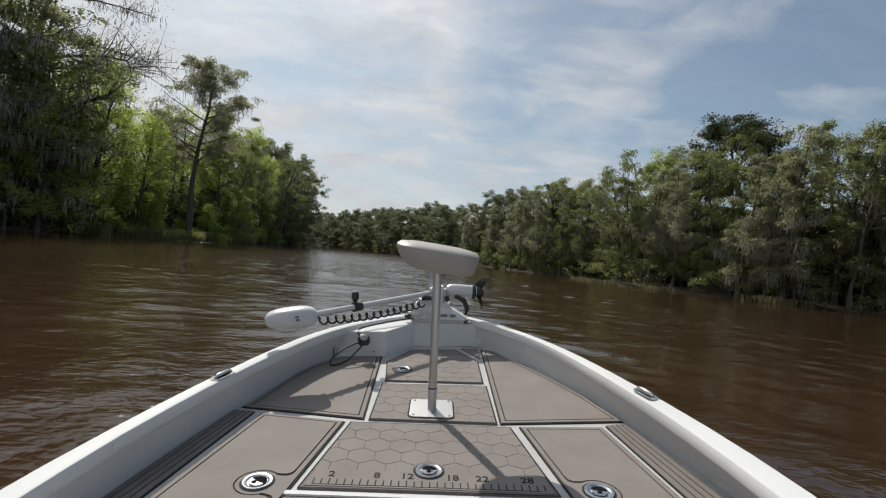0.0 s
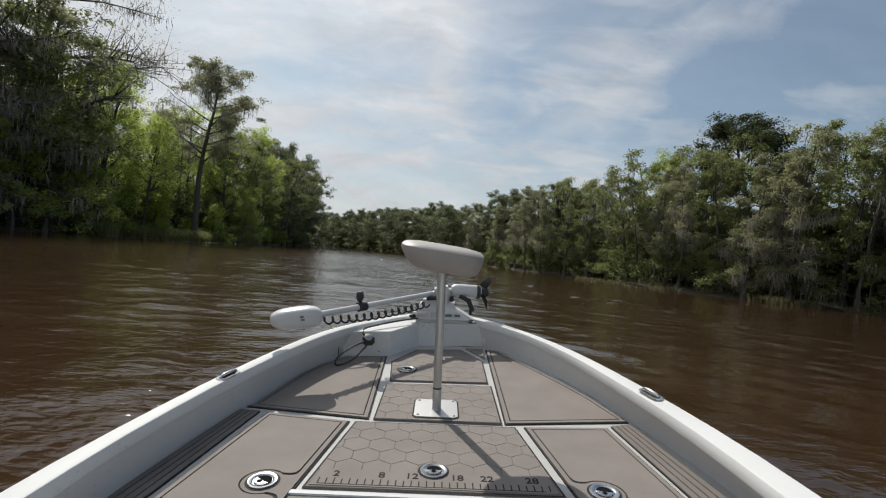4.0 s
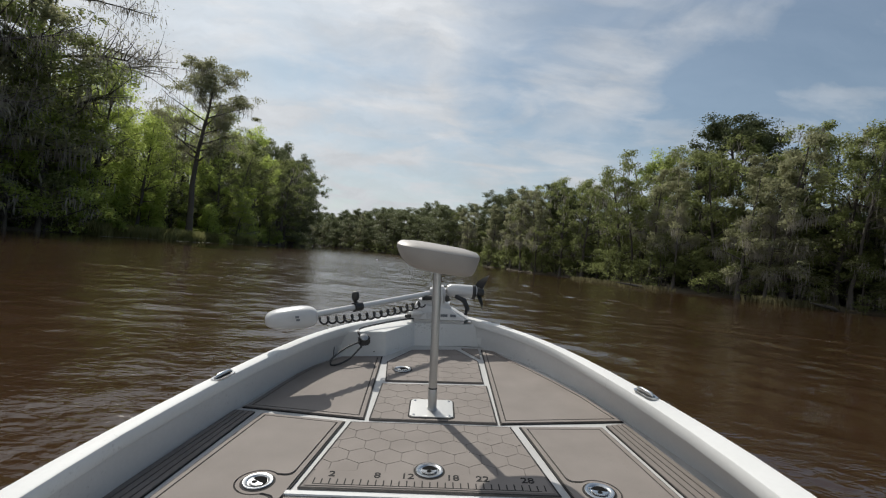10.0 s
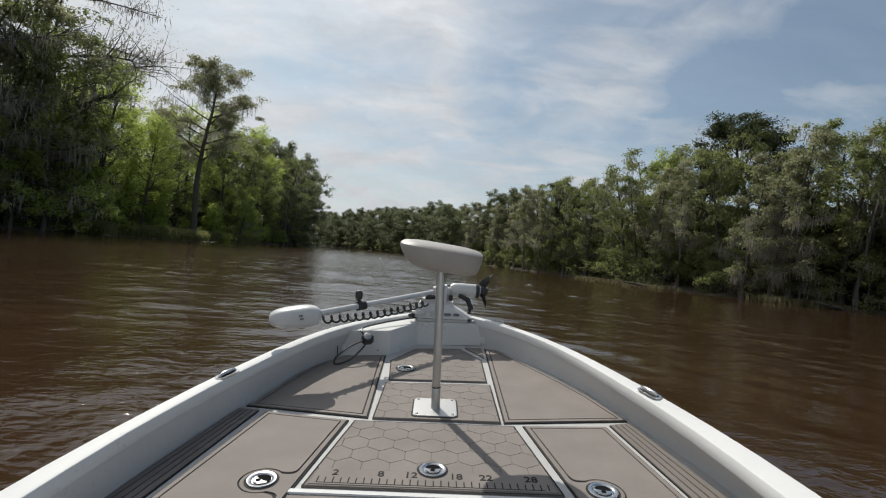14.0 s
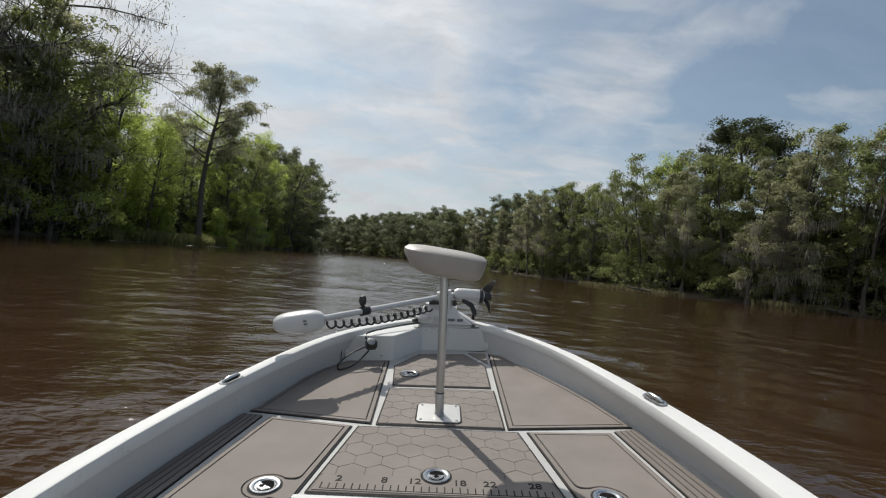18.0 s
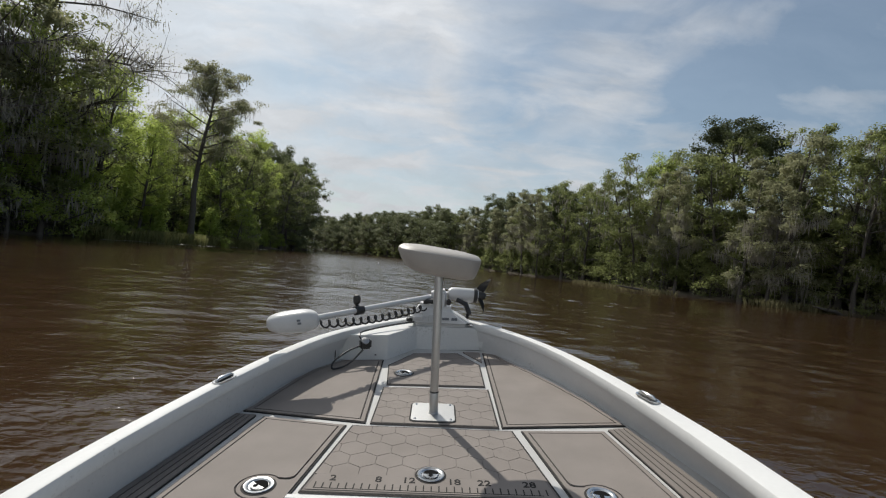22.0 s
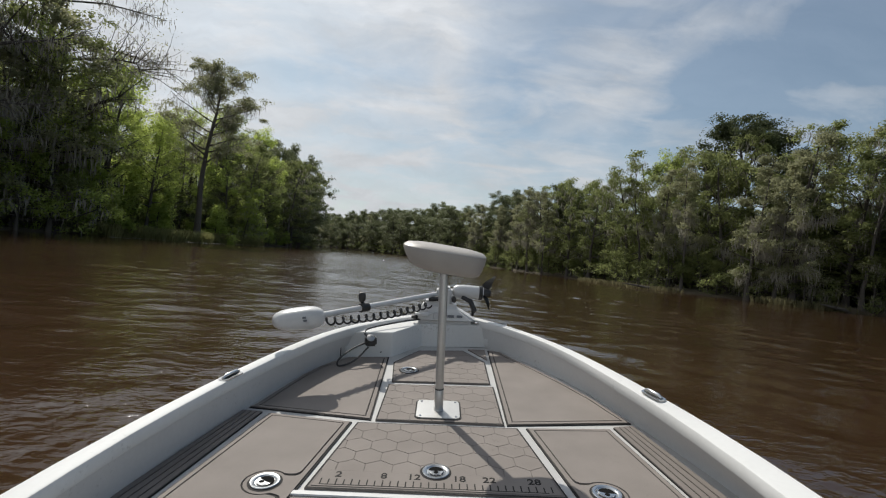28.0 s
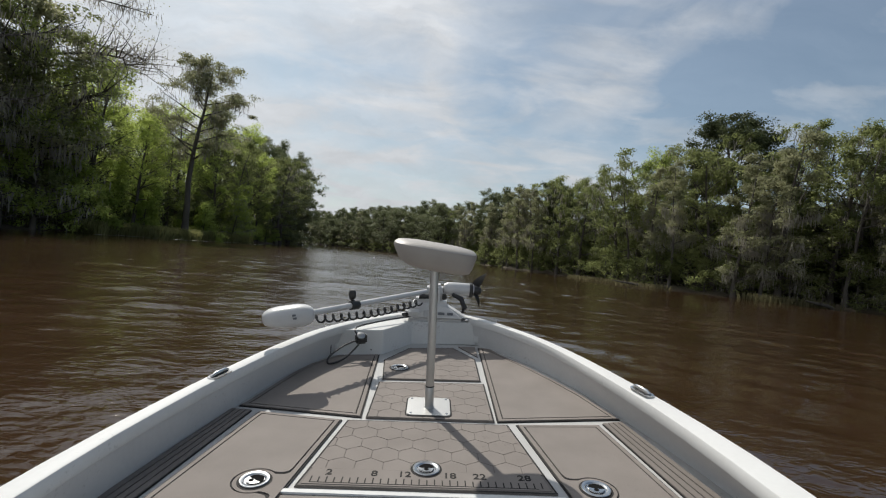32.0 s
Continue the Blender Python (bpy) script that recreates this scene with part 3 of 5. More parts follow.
def tree(name, seed, label, category, h, trunk_r, first, limbs, reach, rise, tip_leaves, leaf, spread, material, moss=0, moss_long=1.2, subs=5, lean=0.0, shape="round", lift=0.03, wobble=0.05, twigs=True, beard=1.0, clump_more=0.35, moss_wide=0.045):
    """One tree about 0: trunk with limbs, a crown of loose leaves, beards of moss."""
    rng = np.random.default_rng(seed)
    top = thing(name, label, category)
    trunk, d = branch_line(rng, np.zeros(3), np.array([lean, 0.0, 1.0]), h * 0.93, trunk_r, trunk_r * 0.18, 9, wobble, 0.06)
    trunk[0] = (trunk[0][0] - np.array([0, 0, 0.6]), trunk_r * 1.7)
    pts, rad = np.array([p for p, _ in trunk]), np.array([r for _, r in trunk])
    thick, thin, tips, hang = [trunk], [], [], []
    for i in range(limbs):
        u = first + (1 - first) * (i + rng.uniform(0, 0.9)) / limbs
        k = u * (len(pts) - 1)
        j = min(int(k), len(pts) - 2)
        p = pts[j] + (pts[j + 1] - pts[j]) * (k - j)
        r = (rad[j] + (rad[j + 1] - rad[j]) * (k - j)) * 0.55
        q = (u - first) / (1 - first)
        if shape == "round":
            grow = reach * (0.45 + 0.75 * math.sin(math.pi * (0.18 + 0.72 * q))) * rng.uniform(0.65, 1.15)
        elif shape == "flat":
            grow = reach * (0.55 + 0.45 * q) * rng.uniform(0.5, 1.2)
        else:
            grow = reach * (1.05 - 0.75 * q) * rng.uniform(0.55, 1.15)
        az = i * 2.4 + rng.uniform(-0.5, 0.5)
        el = rise * (0.4 + 0.9 * q) + rng.normal() * 0.12
        way = np.array([math.cos(az) * math.cos(el), math.sin(az) * math.cos(el), math.sin(el)])
        line, _ = branch_line(rng, p, way, grow, r, r * 0.3, 5, 0.13, lift)
        thick.append(line)
        lp = np.array([a for a, _ in line])
        for s in range(subs):
            m = rng.uniform(0.35, 1.0)
            a = m * 5
            b = min(int(a), 4)
            q0 = lp[b] + (lp[b + 1] - lp[b]) * (a - b)
            w = way + rng.normal(size=3) * 0.75
            sub, _ = branch_line(rng, q0, w, grow * rng.uniform(0.25, 0.5), r * 0.3, r * 0.08, 3, 0.2, lift)
            thin.append(sub)
            tips.extend([sub[1][0], sub[2][0], sub[3][0]])
            hang.extend([sub[1][0], sub[2][0], q0])
        hang.extend(list(lp[2:]))
    v1, q1 = tubes(thick, 6)
    if twigs:
        v2, q2 = tubes(thin, 3)
        v1, q1 = np.concatenate((v1, v2)), np.concatenate((q1, q2 + len(v1)))
    raw("trunk", v1, q1, BARK, top, smooth=True)
    tips, hang = np.array(tips), np.array(hang)
    if tip_leaves:
        # leaves gather in domed clumps at the ends of the twigs, a few stray between
        pick = np.concatenate((np.arange(2, len(tips), 3), np.arange(1, len(tips), 3)[rng.random(len(tips) // 3) < clump_more]))
        many = rng.integers(tip_leaves, 3 * tip_leaves, len(pick))
        wide = rng.uniform(0.7, 1.35, len(pick))
        c, wide = np.repeat(tips[pick], many, axis=0), np.repeat(wide, many)
        out = rng.normal(size=c.shape) + np.array([0, 0, 0.35])
        out /= np.linalg.norm(out, axis=1)[:, None]
        deep = rng.random(len(c)) ** 0.45 * rng.choice([1.0, 1.0, 1.0, 1.18], len(c))
        c = c + out * (wide * deep)[:, None] * np.array(spread) * 1.65
        raw("crown", *blades(rng, c, out, leaf), material, top)
    tall = float(np.percentile(np.concatenate((tips[:, 2], pts[:, 2])), 98)) + 0.4
    HEIGHT[top.name] = tall
    if moss:
        c = np.repeat(hang[hang[:, 2] < beard * h], moss, axis=0)
        c = c + rng.normal(size=c.shape) * np.array([0.28, 0.28, 0.1])
        tagged(raw("moss", *strands(rng, c, moss_long, moss_wide), MOSS, top, "grey hanging spanish moss"), kind="stuff")
    return top


BROAD = "leafy green broadleaf tree at the river's edge"
KINDS = {
    "oak": tree("broadleaf_tree", 11, BROAD, "tree", 18, 0.3, 0.16, 18, 4.2, 0.55, 36, 0.138, (0.48, 0.48, 0.3), LEAF, 1, 1.0),
    "gum": tree("broadleaf_tree", 12, "tall broadleaf tree with fresh yellow-green leaves", "tree", 18, 0.24, 0.24, 18, 3.2, 0.8, 31, 0.132, (0.42, 0.42, 0.36), LEAF_BRIGHT),
    "maple": tree("broadleaf_tree", 13, BROAD, "tree", 18, 0.28, 0.14, 19, 3.7, 0.65, 36, 0.138, (0.46, 0.46, 0.34), LEAF),
    "elm": tree("broadleaf_tree", 23, "slender broadleaf tree with a bare lower trunk", "tree", 18, 0.2, 0.42, 15, 2.9, 0.7, 38, 0.132, (0.42, 0.42, 0.32), LEAF, 1, 0.9, wobble=0.07),
    "dark": tree("dark_oak", 14, "round-crowned dark green tree above the others", "tree", 18, 0.34, 0.6, 20, 3.6, 0.6, 62, 0.12, (0.46, 0.46, 0.34), LEAF_DARK, clump_more=1.0, subs=7),
    "cypress": tree("cypress", 15, "tall bald cypress hung with grey spanish moss", "cypress tree", 18, 0.3, 0.46, 26, 3.3, 0.5, 62, 0.1, (0.4, 0.4, 0.2), LEAF_GREY, 4, 0.75, shape="round", lift=0.05, lean=0.1, moss_wide=0.022),
    "mossy": tree("cypress", 16, "bald cypress thick with grey spanish moss", "cypress tree", 18, 0.24, 0.08, 21, 3.7, 0.25, 30, 0.125, (0.42, 0.42, 0.26), LEAF_GREY, 6, 1.15, shape="cone", lift=-0.03, beard=0.55, moss_wide=0.028, clump_more=0.6),
    "mossy_slim": tree("cypress", 26, "slender cypress with a bare trunk and moss beards", "cypress tree", 18, 0.2, 0.26, 18, 3.0, 0.3, 30, 0.125, (0.42, 0.42, 0.24), LEAF_GREY, 5, 1.1, shape="cone", lift=-0.02, beard=0.6, moss_wide=0.028),
    "bare": tree("mossy_tree", 17, "nearly leafless spreading tree with beards of moss", "tree", 18, 0.34, 0.25, 17, 5.4, 0.55, 5, 0.06, (0.4, 0.4, 0.3), LEAF_GREY, 5, 0.5, subs=18, lift=-0.02, moss_wide=0.018),
    "scrub": tree("bank_bush", 18, "low leafy bush leaning over the river bank", "bush", 6.0, 0.09, 0.05, 13, 3.0, 0.4, 18, 0.118, (0.38, 0.38, 0.3), LEAF, subs=4, shape="cone"),
    "bright": tree("bank_bush", 19, "bright green bush at the water's edge", "bush", 4.0, 0.07, 0.05, 11, 2.0, 0.5, 22, 0.13, (0.3, 0.3, 0.26), LEAF_BRIGHT, subs=4, shape="cone"),
    "brush": tree("bank_bush", 25, "leafy green undergrowth between the bank trees", "bush", 6.0, 0.09, 0.05, 13, 3.0, 0.4, 8, 0.19, (0.4, 0.4, 0.32), LEAF, subs=4, shape="cone", twigs=False),
    "overhang": tree("broadleaf_tree", 27, "broadleaf tree leaning low over the water", "tree", 10, 0.13, 0.05, 16, 2.7, 0.45, 22, 0.125, (0.4, 0.4, 0.3), LEAF_BRIGHT, 1, 0.7, shape="cone", lift=0.0),
    # filler added to close gaps behind the trees; its dark leaves stand for shade
    "thicket": tree("bank_bush", 24, "dense filler undergrowth behind the river bank, leaves coloured shade-dark", "bush", 8, 0.1, 0.02, 11, 4.0, 0.5, 5, 0.72, (0.6, 0.6, 0.5), LEAF_DARK, subs=4, shape="cone", twigs=False),
    "far": tree("broadleaf_tree", 20, "distant broadleaf tree on the river bend", "tree", 18, 0.3, 0.1, 14, 4.4, 0.6, 34, 0.18, (0.52, 0.52, 0.42), LEAF_HAZED, subs=6, twigs=False, clump_more=0.9),
    "far_light": tree("broadleaf_tree", 21, "distant light green tree on the river bend", "tree", 18, 0.3, 0.1, 14, 4.0, 0.7, 34, 0.18, (0.5, 0.5, 0.42), LEAF_HAZED, subs=6, twigs=False, clump_more=0.9),
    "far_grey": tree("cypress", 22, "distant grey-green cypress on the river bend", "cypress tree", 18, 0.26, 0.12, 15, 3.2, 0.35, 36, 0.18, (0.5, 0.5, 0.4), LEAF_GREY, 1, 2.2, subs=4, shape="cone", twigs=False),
}


def plant(kind, x, y, h, turn=None, wide=1.0):
    k = h / HEIGHT[KINDS[kind].name]
    turn = random.uniform(0, 360) if turn is None else turn
    w = k * wide
    m = pose(x, y, ground_height(x, y), 0, 0, turn) @ Matrix.Diagonal((w, w, k, 1))
    return copy_thing(KINDS[kind], m)


def forest(bank, sign, y0, y1, step, heights, near_kinds, back_kinds, group):
    """Three ragged rows of trees and a fringe of bushes along one bank."""
    y = y0
    while y < y1:
        hs = float(np.interp(y, *heights))
        far = y > 120
        for off, stretch, kinds in ((2.2, 0.82, near_kinds), (7.5, 1.0, back_kinds), (13.5, 0.84, back_kinds))[:2 if far else 3]:
            yy = y + random.uniform(-0.45, 0.45) * step
            xx = bank(yy) + sign * (off + (2.6 if sign < 0 and yy < 92 else 0) + random.uniform(-1.5, 1.8))
            kind = random.choice(kinds)
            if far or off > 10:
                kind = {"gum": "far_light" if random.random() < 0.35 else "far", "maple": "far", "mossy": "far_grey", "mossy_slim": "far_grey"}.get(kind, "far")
            t = plant(kind, xx, yy, hs * stretch * random.uniform(0.84, 1.05), wide=random.uniform(0.9, 1.2) * (1.4 if far and sign > 0 else 1.0))
            tagged(t, group=group)
        if far:
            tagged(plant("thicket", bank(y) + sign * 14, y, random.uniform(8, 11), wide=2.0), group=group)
            tagged(plant("brush", bank(y) + sign * random.uniform(0.8, 2.2), y + random.uniform(-2, 2), random.uniform(3.0, 4.6), wide=1.9), group=group + " fringe")
        else:
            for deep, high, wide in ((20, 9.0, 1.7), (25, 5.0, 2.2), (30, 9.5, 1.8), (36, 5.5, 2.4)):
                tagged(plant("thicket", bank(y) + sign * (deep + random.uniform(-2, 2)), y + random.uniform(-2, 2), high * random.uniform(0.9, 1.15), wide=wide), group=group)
            for _ in range(2 if sign > 0 and y < 48 else 1 if sign < 0 and 56 < y < 88 else 2):
                yy = y + random.uniform(-0.5, 0.5) * step
                tagged(plant(random.choice(("scrub", "scrub", "bright" if sign < 0 else "scrub")), bank(yy) + sign * random.uniform(1.0, 3.4), yy, random.uniform(2.6, 5.2), wide=1.25), group=group + " fringe")
            for off in (((8.0, 11.0) if sign > 0 else (4.5, 7.0, 10.0)) if y < 58 else (5.5,)):
                yy = y + random.uniform(-0.5, 0.5) * step
                tagged(plant("brush", bank(yy) + sign * (off + random.uniform(-1.5, 1.5)), yy, random.uniform(5.0, 7.5), wide=1.3), group=group + " fringe")
        y += step * random.uniform(0.85, 1.15)


# heights of the woods along the banks
WOODS_LEFT = ((-20, 40, 54, 62, 76, 84, 100, 160, 340), (24, 24, 23, 18, 18, 21, 25, 28, 21))
WOODS_RIGHT = ((-20, 30, 45, 52, 60, 70, 85, 95, 130, 180, 220, 340), (14, 14.5, 16, 17, 17, 16.5, 16, 15, 15.5, 17.5, 19.5, 20))
random.seed(4)
forest(bank_left, -1, 37, 120, 5.2, WOODS_LEFT, ("gum", "maple", "gum", "oak"), ("gum", "maple", "gum", "elm"), "west bank woods")
forest(bank_left, -1, 122, 250, 7.5, WOODS_LEFT, ("oak", "maple", "mossy"), ("oak", "maple", "gum"), "west bank woods")
forest(bank_right, 1, 32, 60, 3.6, WOODS_RIGHT, ("mossy", "mossy_slim", "mossy", "mossy_slim", "elm"), ("oak", "elm", "maple", "gum"), "east bank woods")
forest(bank_right, 1, 62, 120, 4.8, WOODS_RIGHT, ("mossy_slim", "oak", "elm", "mossy_slim"), ("oak", "maple", "far", "elm"), "east bank woods")
forest(bank_right, 1, 122, 330, 7.0, WOODS_RIGHT, ("oak", "maple", "mossy", "gum"), ("oak", "maple", "gum"), "east bank woods")
# low crowns that lean out over the west bank into the light
for y, h in ((38, 10), (41, 12), (44.5, 9.5), (47.5, 13), (50.5, 10), (53.5, 12), (80, 6), (83, 8), (86, 9), (90, 10)):
    tagged(plant("overhang", bank_left(y) - random.uniform(0.2, 1.4) - (1.8 if 58 < y < 80 else 0), y, h, wide=random.uniform(1.0, 1.3)), group="west bank woods fringe")
# single trees that stand out
tagged(plant("cypress", -35.4, 70, 26.4, 0, 1.05), "tall lone bald cypress with a flat ragged crown", group="west bank woods")
tagged(plant("bare", -43, 50, 36, 240, 1.2), group="west bank woods")
tagged(plant("bare", -42, 38, 30, 80), group="west bank woods")
for kind, x, y, h in (("gum", -40.5, 57, 20), ("gum", -42, 62, 19), ("gum", -38.5, 63, 15), ("mossy", -41, 47, 24), ("maple", -42, 53, 25), ("oak", -40, 50, 19), ("gum", -40, 56, 15), ("mossy_slim", -39.5, 43, 19)):
    tagged(plant(kind, x, y, h, wide=1.25), group="west bank woods")
for x, y, h in ((-38, 58, 7), (-37.5, 64, 6.5), (-35.6, 76, 6)):
    tagged(plant("bright", x, y, h, wide=1.1), group="west bank woods fringe")
for kind, x, y, h in (("elm", 34.5, 40.5, 14.5), ("mossy_slim", 38.5, 43.5, 16), ("oak", 43, 46, 16), ("maple", 40, 49, 16), ("mossy", 30.5, 43, 14.5)):
    tagged(plant(kind, x, y, h, wide=1.1), group="east bank woods")
tagged(plant("dark", 36, 57, 20.6, 10, 1.2), group="east bank woods")
tagged(plant("gum", 26, 62, 16.5, wide=1.15), group="east bank woods")
tagged(plant("maple", 30, 52, 14.5, wide=1.15), group="east bank woods")
tagged(plant("dark", 20, 80, 14.2, 60), group="east bank woods")
tagged(plant("cypress", 15.5, 80, 13, 120), group="east bank woods")


for pattern in KINDS.values():
    for ob in (*pattern.children_recursive, pattern):
        bpy.data.objects.remove(ob)


def reeds(name, bank, sign, y0, y1, count, tall, seed, label, material=REED):
    """A fringe of marsh grass: every blade a thin bent ribbon."""
    rng = np.random.default_rng(seed)
    y = rng.uniform(y0, y1, count)
    off = rng.uniform(-2.4, 0.8, count)
    x = np.array([bank(v) for v in y]) + sign * off
    z = np.array([max(-0.1, ground_height(a, b)) for a, b in zip(x, y)])
    p = np.stack((x, y, z), axis=1)
    h = tall * rng.uniform(0.5, 1.2, count)[:, None]
    a = rng.uniform(0, 2 * np.pi, count)
    s = np.stack((np.cos(a), np.sin(a), 0 * a), axis=1) * 0.05
    bend = rng.normal(size=(count, 3)) * 0.22 * h
    bend[:, 2] = 0
    up = np.array([0, 0, 1.0])
    v = np.stack((p - s, p + s, p + up * h * 0.6 + bend * 0.4 + s * 0.8, p + up * h * 0.6 + bend * 0.4 - s * 0.8, p + up * h + bend + s * 0.1, p + up * h + bend - s * 0.1), axis=1).reshape(-1, 3)
    i = np.arange(count)[:, None] * 6
    tagged(raw(name, v, np.concatenate((i + np.array([[0, 1, 2, 3]]), i + np.array([[3, 2, 4, 5]]))), material), label, "grass", kind="stuff")


reeds("marsh_grass", bank_left, -1, 53, 84, 9000, 1.45, 31, "yellow-green marsh grass on the west bank")
reeds("marsh_grass", bank_right, 1, 49, 62, 1600, 0.5, 32, "dull olive marsh grass on the east bank", REED_DULL)


reeds("marsh_grass", bank_right, 1, 39.2, 42.8, 600, 0.7, 33, "tan and olive grass clumps on the east bank", REED_DULL)


def foam_edge(bank, y0, y1, out, seed):
    """A thin, broken pale line lying along the water's edge."""
    rng = np.random.default_rng(seed)
    verts, quads = [], []
    for y in np.arange(y0, y1, 0.3):
        if noise.noise((y * 0.35, 0.0, seed)) < -0.12:
            continue
        x = bank(y) + out + 0.5 * noise.noise((y * 0.6, 4.0, seed))
        w = rng.uniform(0.12, 0.42)
        k = len(verts)
        verts += [(x - w, y - 0.14, 0.012), (x + w, y - 0.16, 0.012), (x + w * 0.8, y + 0.15, 0.012), (x - w * 0.9, y + 0.16, 0.012)]
        quads.append((k, k + 1, k + 2, k + 3))
    return verts, quads


PALE_STRIP = surface("pale_strip", (0.68, 0.66, 0.6), (0.5, 0.48, 0.44), rough=0.9, size=2, fine=20, bump=0)
tagged(raw("foam_line", *foam_edge(bank_left, 52, 86, 3.3, 5), PALE_STRIP), "thin broken pale line along the west bank", "foam", kind="stuff")


def driftwood(x, y, turn, long, lean):
    """A bleached limb lying half in the water, with two stubs."""
    log = thing("driftwood", "grey fallen limb lying in the shallows", "driftwood", pose(x, y, 0.1, 0, 0, turn))
    part("limb", pipe([(0, 0, -0.3), (long * 0.3, 0.1, 0.1), (long * 0.7, -0.05, 0.12 + lean * 0.5), (long, 0.1, 0.1 + lean)], [0.16, 0.14, 0.1, 0.04], 8), BARK, log, smooth=True)
    part("stub", pipe([(long * 0.55, 0, 0.1), (long * 0.62, 0.4, 0.5), (long * 0.7, 0.6, 0.95)], [0.06, 0.04, 0.015], 6), BARK, log, smooth=True)


driftwood(-44, 152, -10, 7, 0.5)
driftwood(33, 39.5, 200, 4, 0.3)
driftwood(22, 50, 170, 3.5, 0.2)
buoy = thing("float", "small white float drifting on the river", "float", pose(-8, 66, 0.0))
part("ball", lathe([(0.0, -0.07), (0.06, -0.05), (0.09, 0.0), (0.085, 0.05), (0.04, 0.085), (0.0, 0.09)], 16), PODWHITE, buoy, smooth=True)
part("eye", lathe([(0.012, 0.085), (0.012, 0.115), (0.0, 0.12)], 8), BLACK, buoy)


# ---- the boat: its own frame has the foredeck at z = 0, the bow towards +y
BOAT = pose(0, 0, EYE, 5.34, -3.1, 0.1) @ Matrix.Translation((0, 0, -0.925))
boat = thing("bass_boat", "white aluminium bass boat with taupe foam-padded foredeck", "boat", BOAT)

CAP_Z = 0.184
# plan lines of each gunwale: its outer edge, the cap's inner crease and the foot of the inner wall
OUTER = {-1: ((-1.6, 0.0, 0.6, 1.165, 1.414, 1.80, 2.14, 2.50, 2.74, 2.93, 3.10, 3.244, 3.43, 3.50), (1.09, 1.11, 1.105, 1.067, 1.033, 0.964, 0.888, 0.79, 0.715, 0.625, 0.50, 0.364, 0.154, 0.0)),
         1: ((-1.6, 0.0, 0.6, 1.28, 1.64, 2.09, 2.25, 2.474, 2.71, 2.93, 3.148, 3.32, 3.456, 3.50), (1.09, 1.115, 1.11, 1.074, 1.024, 0.915, 0.869, 0.802, 0.716, 0.602, 0.46, 0.31, 0.165, 0.0))}
CAP = {-1: ((-1.6, 1.14, 1.48, 1.94, 2.3, 2.6, 3.5), (0.075, 0.075, 0.062, 0.056, 0.056, 0.058, 0.05)),
       1: ((-1.6, 1.27, 1.42, 1.95, 2.33, 2.6, 2.9, 3.5), (0.09, 0.092, 0.088, 0.066, 0.054, 0.042, 0.036, 0.05))}
# the starboard cap falls a little towards its crease
FALL = {-1: 0.0, 1: 0.008}
FOOT = {-1: ((-1.6, 1.437, 2.123, 2.24, 2.47, 2.78, 3.5), (0.045, 0.04, 0.028, 0.024, 0.012, 0.012, 0.01)),
        1: ((-1.6, 1.576, 2.149, 2.45, 2.66, 3.12, 3.5), (-0.012, -0.01, 0.004, 0.0, 0.01, 0.014, 0.02))}
STATIONS = [-1.6, -0.8, 0, 0.4, 0.8, 1.1, 1.3, 1.5, 1.7, 1.9, 2.1, 2.3, 2.5, 2.65, 2.8, 2.95, 3.08, 3.18, 3.27, 3.35, 3.42, 3.46, 3.49, 3.5]


def smooth_rim(side):
    """The plan line of a gunwale's outer edge, eased."""
    pts = [Vector((float(np.interp(y, *OUTER[side])), y)) for y in STATIONS]
    for _ in range(2):
        pts = [pts[0]] + [(pts[i - 1] + 2 * pts[i] + pts[i + 1]) / 4 for i in range(1, len(pts) - 1)] + [pts[-1]]
    return pts


RIMS = {side: smooth_rim(side) for side in (-1, 1)}


def strip(name, section, material, label=""):
    """Sweeps a section of (inward, z) along the rim, port and starboard, as one mesh a side."""
    for side in (-1, 1):
        bm = bmesh.new()
        rows, line = [], RIMS[side]
        for i, p in enumerate(line):
            d = (line[min(i + 1, len(line) - 1)] - line[max(i - 1, 0)]).normalized()
            n = Vector((-d.y, d.x))
            if i == len(line) - 1:
                n = Vector((0, -1))
            row = []
            for inn, z in section(float(np.interp(p.y, *CAP[side])), float(np.interp(p.y, *FOOT[side])), FALL[side] * min(1.0, max(0.0, (3.2 - p.y) / 0.6)), p.y):
                q = p + n * inn
                row.append(bm.verts.new((side * max(q.x, 0.0), q.y, z)))
            rows.append(row)
        for a, b in zip(rows, rows[1:]):
            for j in range(len(a) - 1):
                try:
                    bm.faces.new((a[j], a[j + 1], b[j + 1], b[j]))
                except ValueError:
                    pass
        bmesh.ops.remove_doubles(bm, verts=bm.verts, dist=1e-4)
        bmesh.ops.recalc_face_normals(bm, faces=bm.faces)
        part(name, bm, material, boat, label, smooth=True)


strip("gunwale", lambda c, f, g, y: [(0.004, CAP_Z - 0.05), (-0.004, CAP_Z - 0.03), (-0.004, CAP_Z - 0.006), (0.002, CAP_Z), (c - 0.008, CAP_Z - g), (c - 0.002, CAP_Z - g - 0.003), (c + 0.001, CAP_Z - g - 0.01), (c + 0.004, CAP_Z - g - 0.042), (c + 0.001, CAP_Z - g - 0.048), (0.012, CAP_Z - 0.048)], WHITE, "white painted gunwale cap")
strip("inner_side", lambda c, f, g, y: [(c - 0.006, CAP_Z - g - 0.046), (c * 0.72 + f * 0.2, CAP_Z - g - 0.07), (f + c * 0.15, 0.04), (f + 0.004, 0.012), (f, -0.03)], GREYPAINT, "grey painted inner side wall")
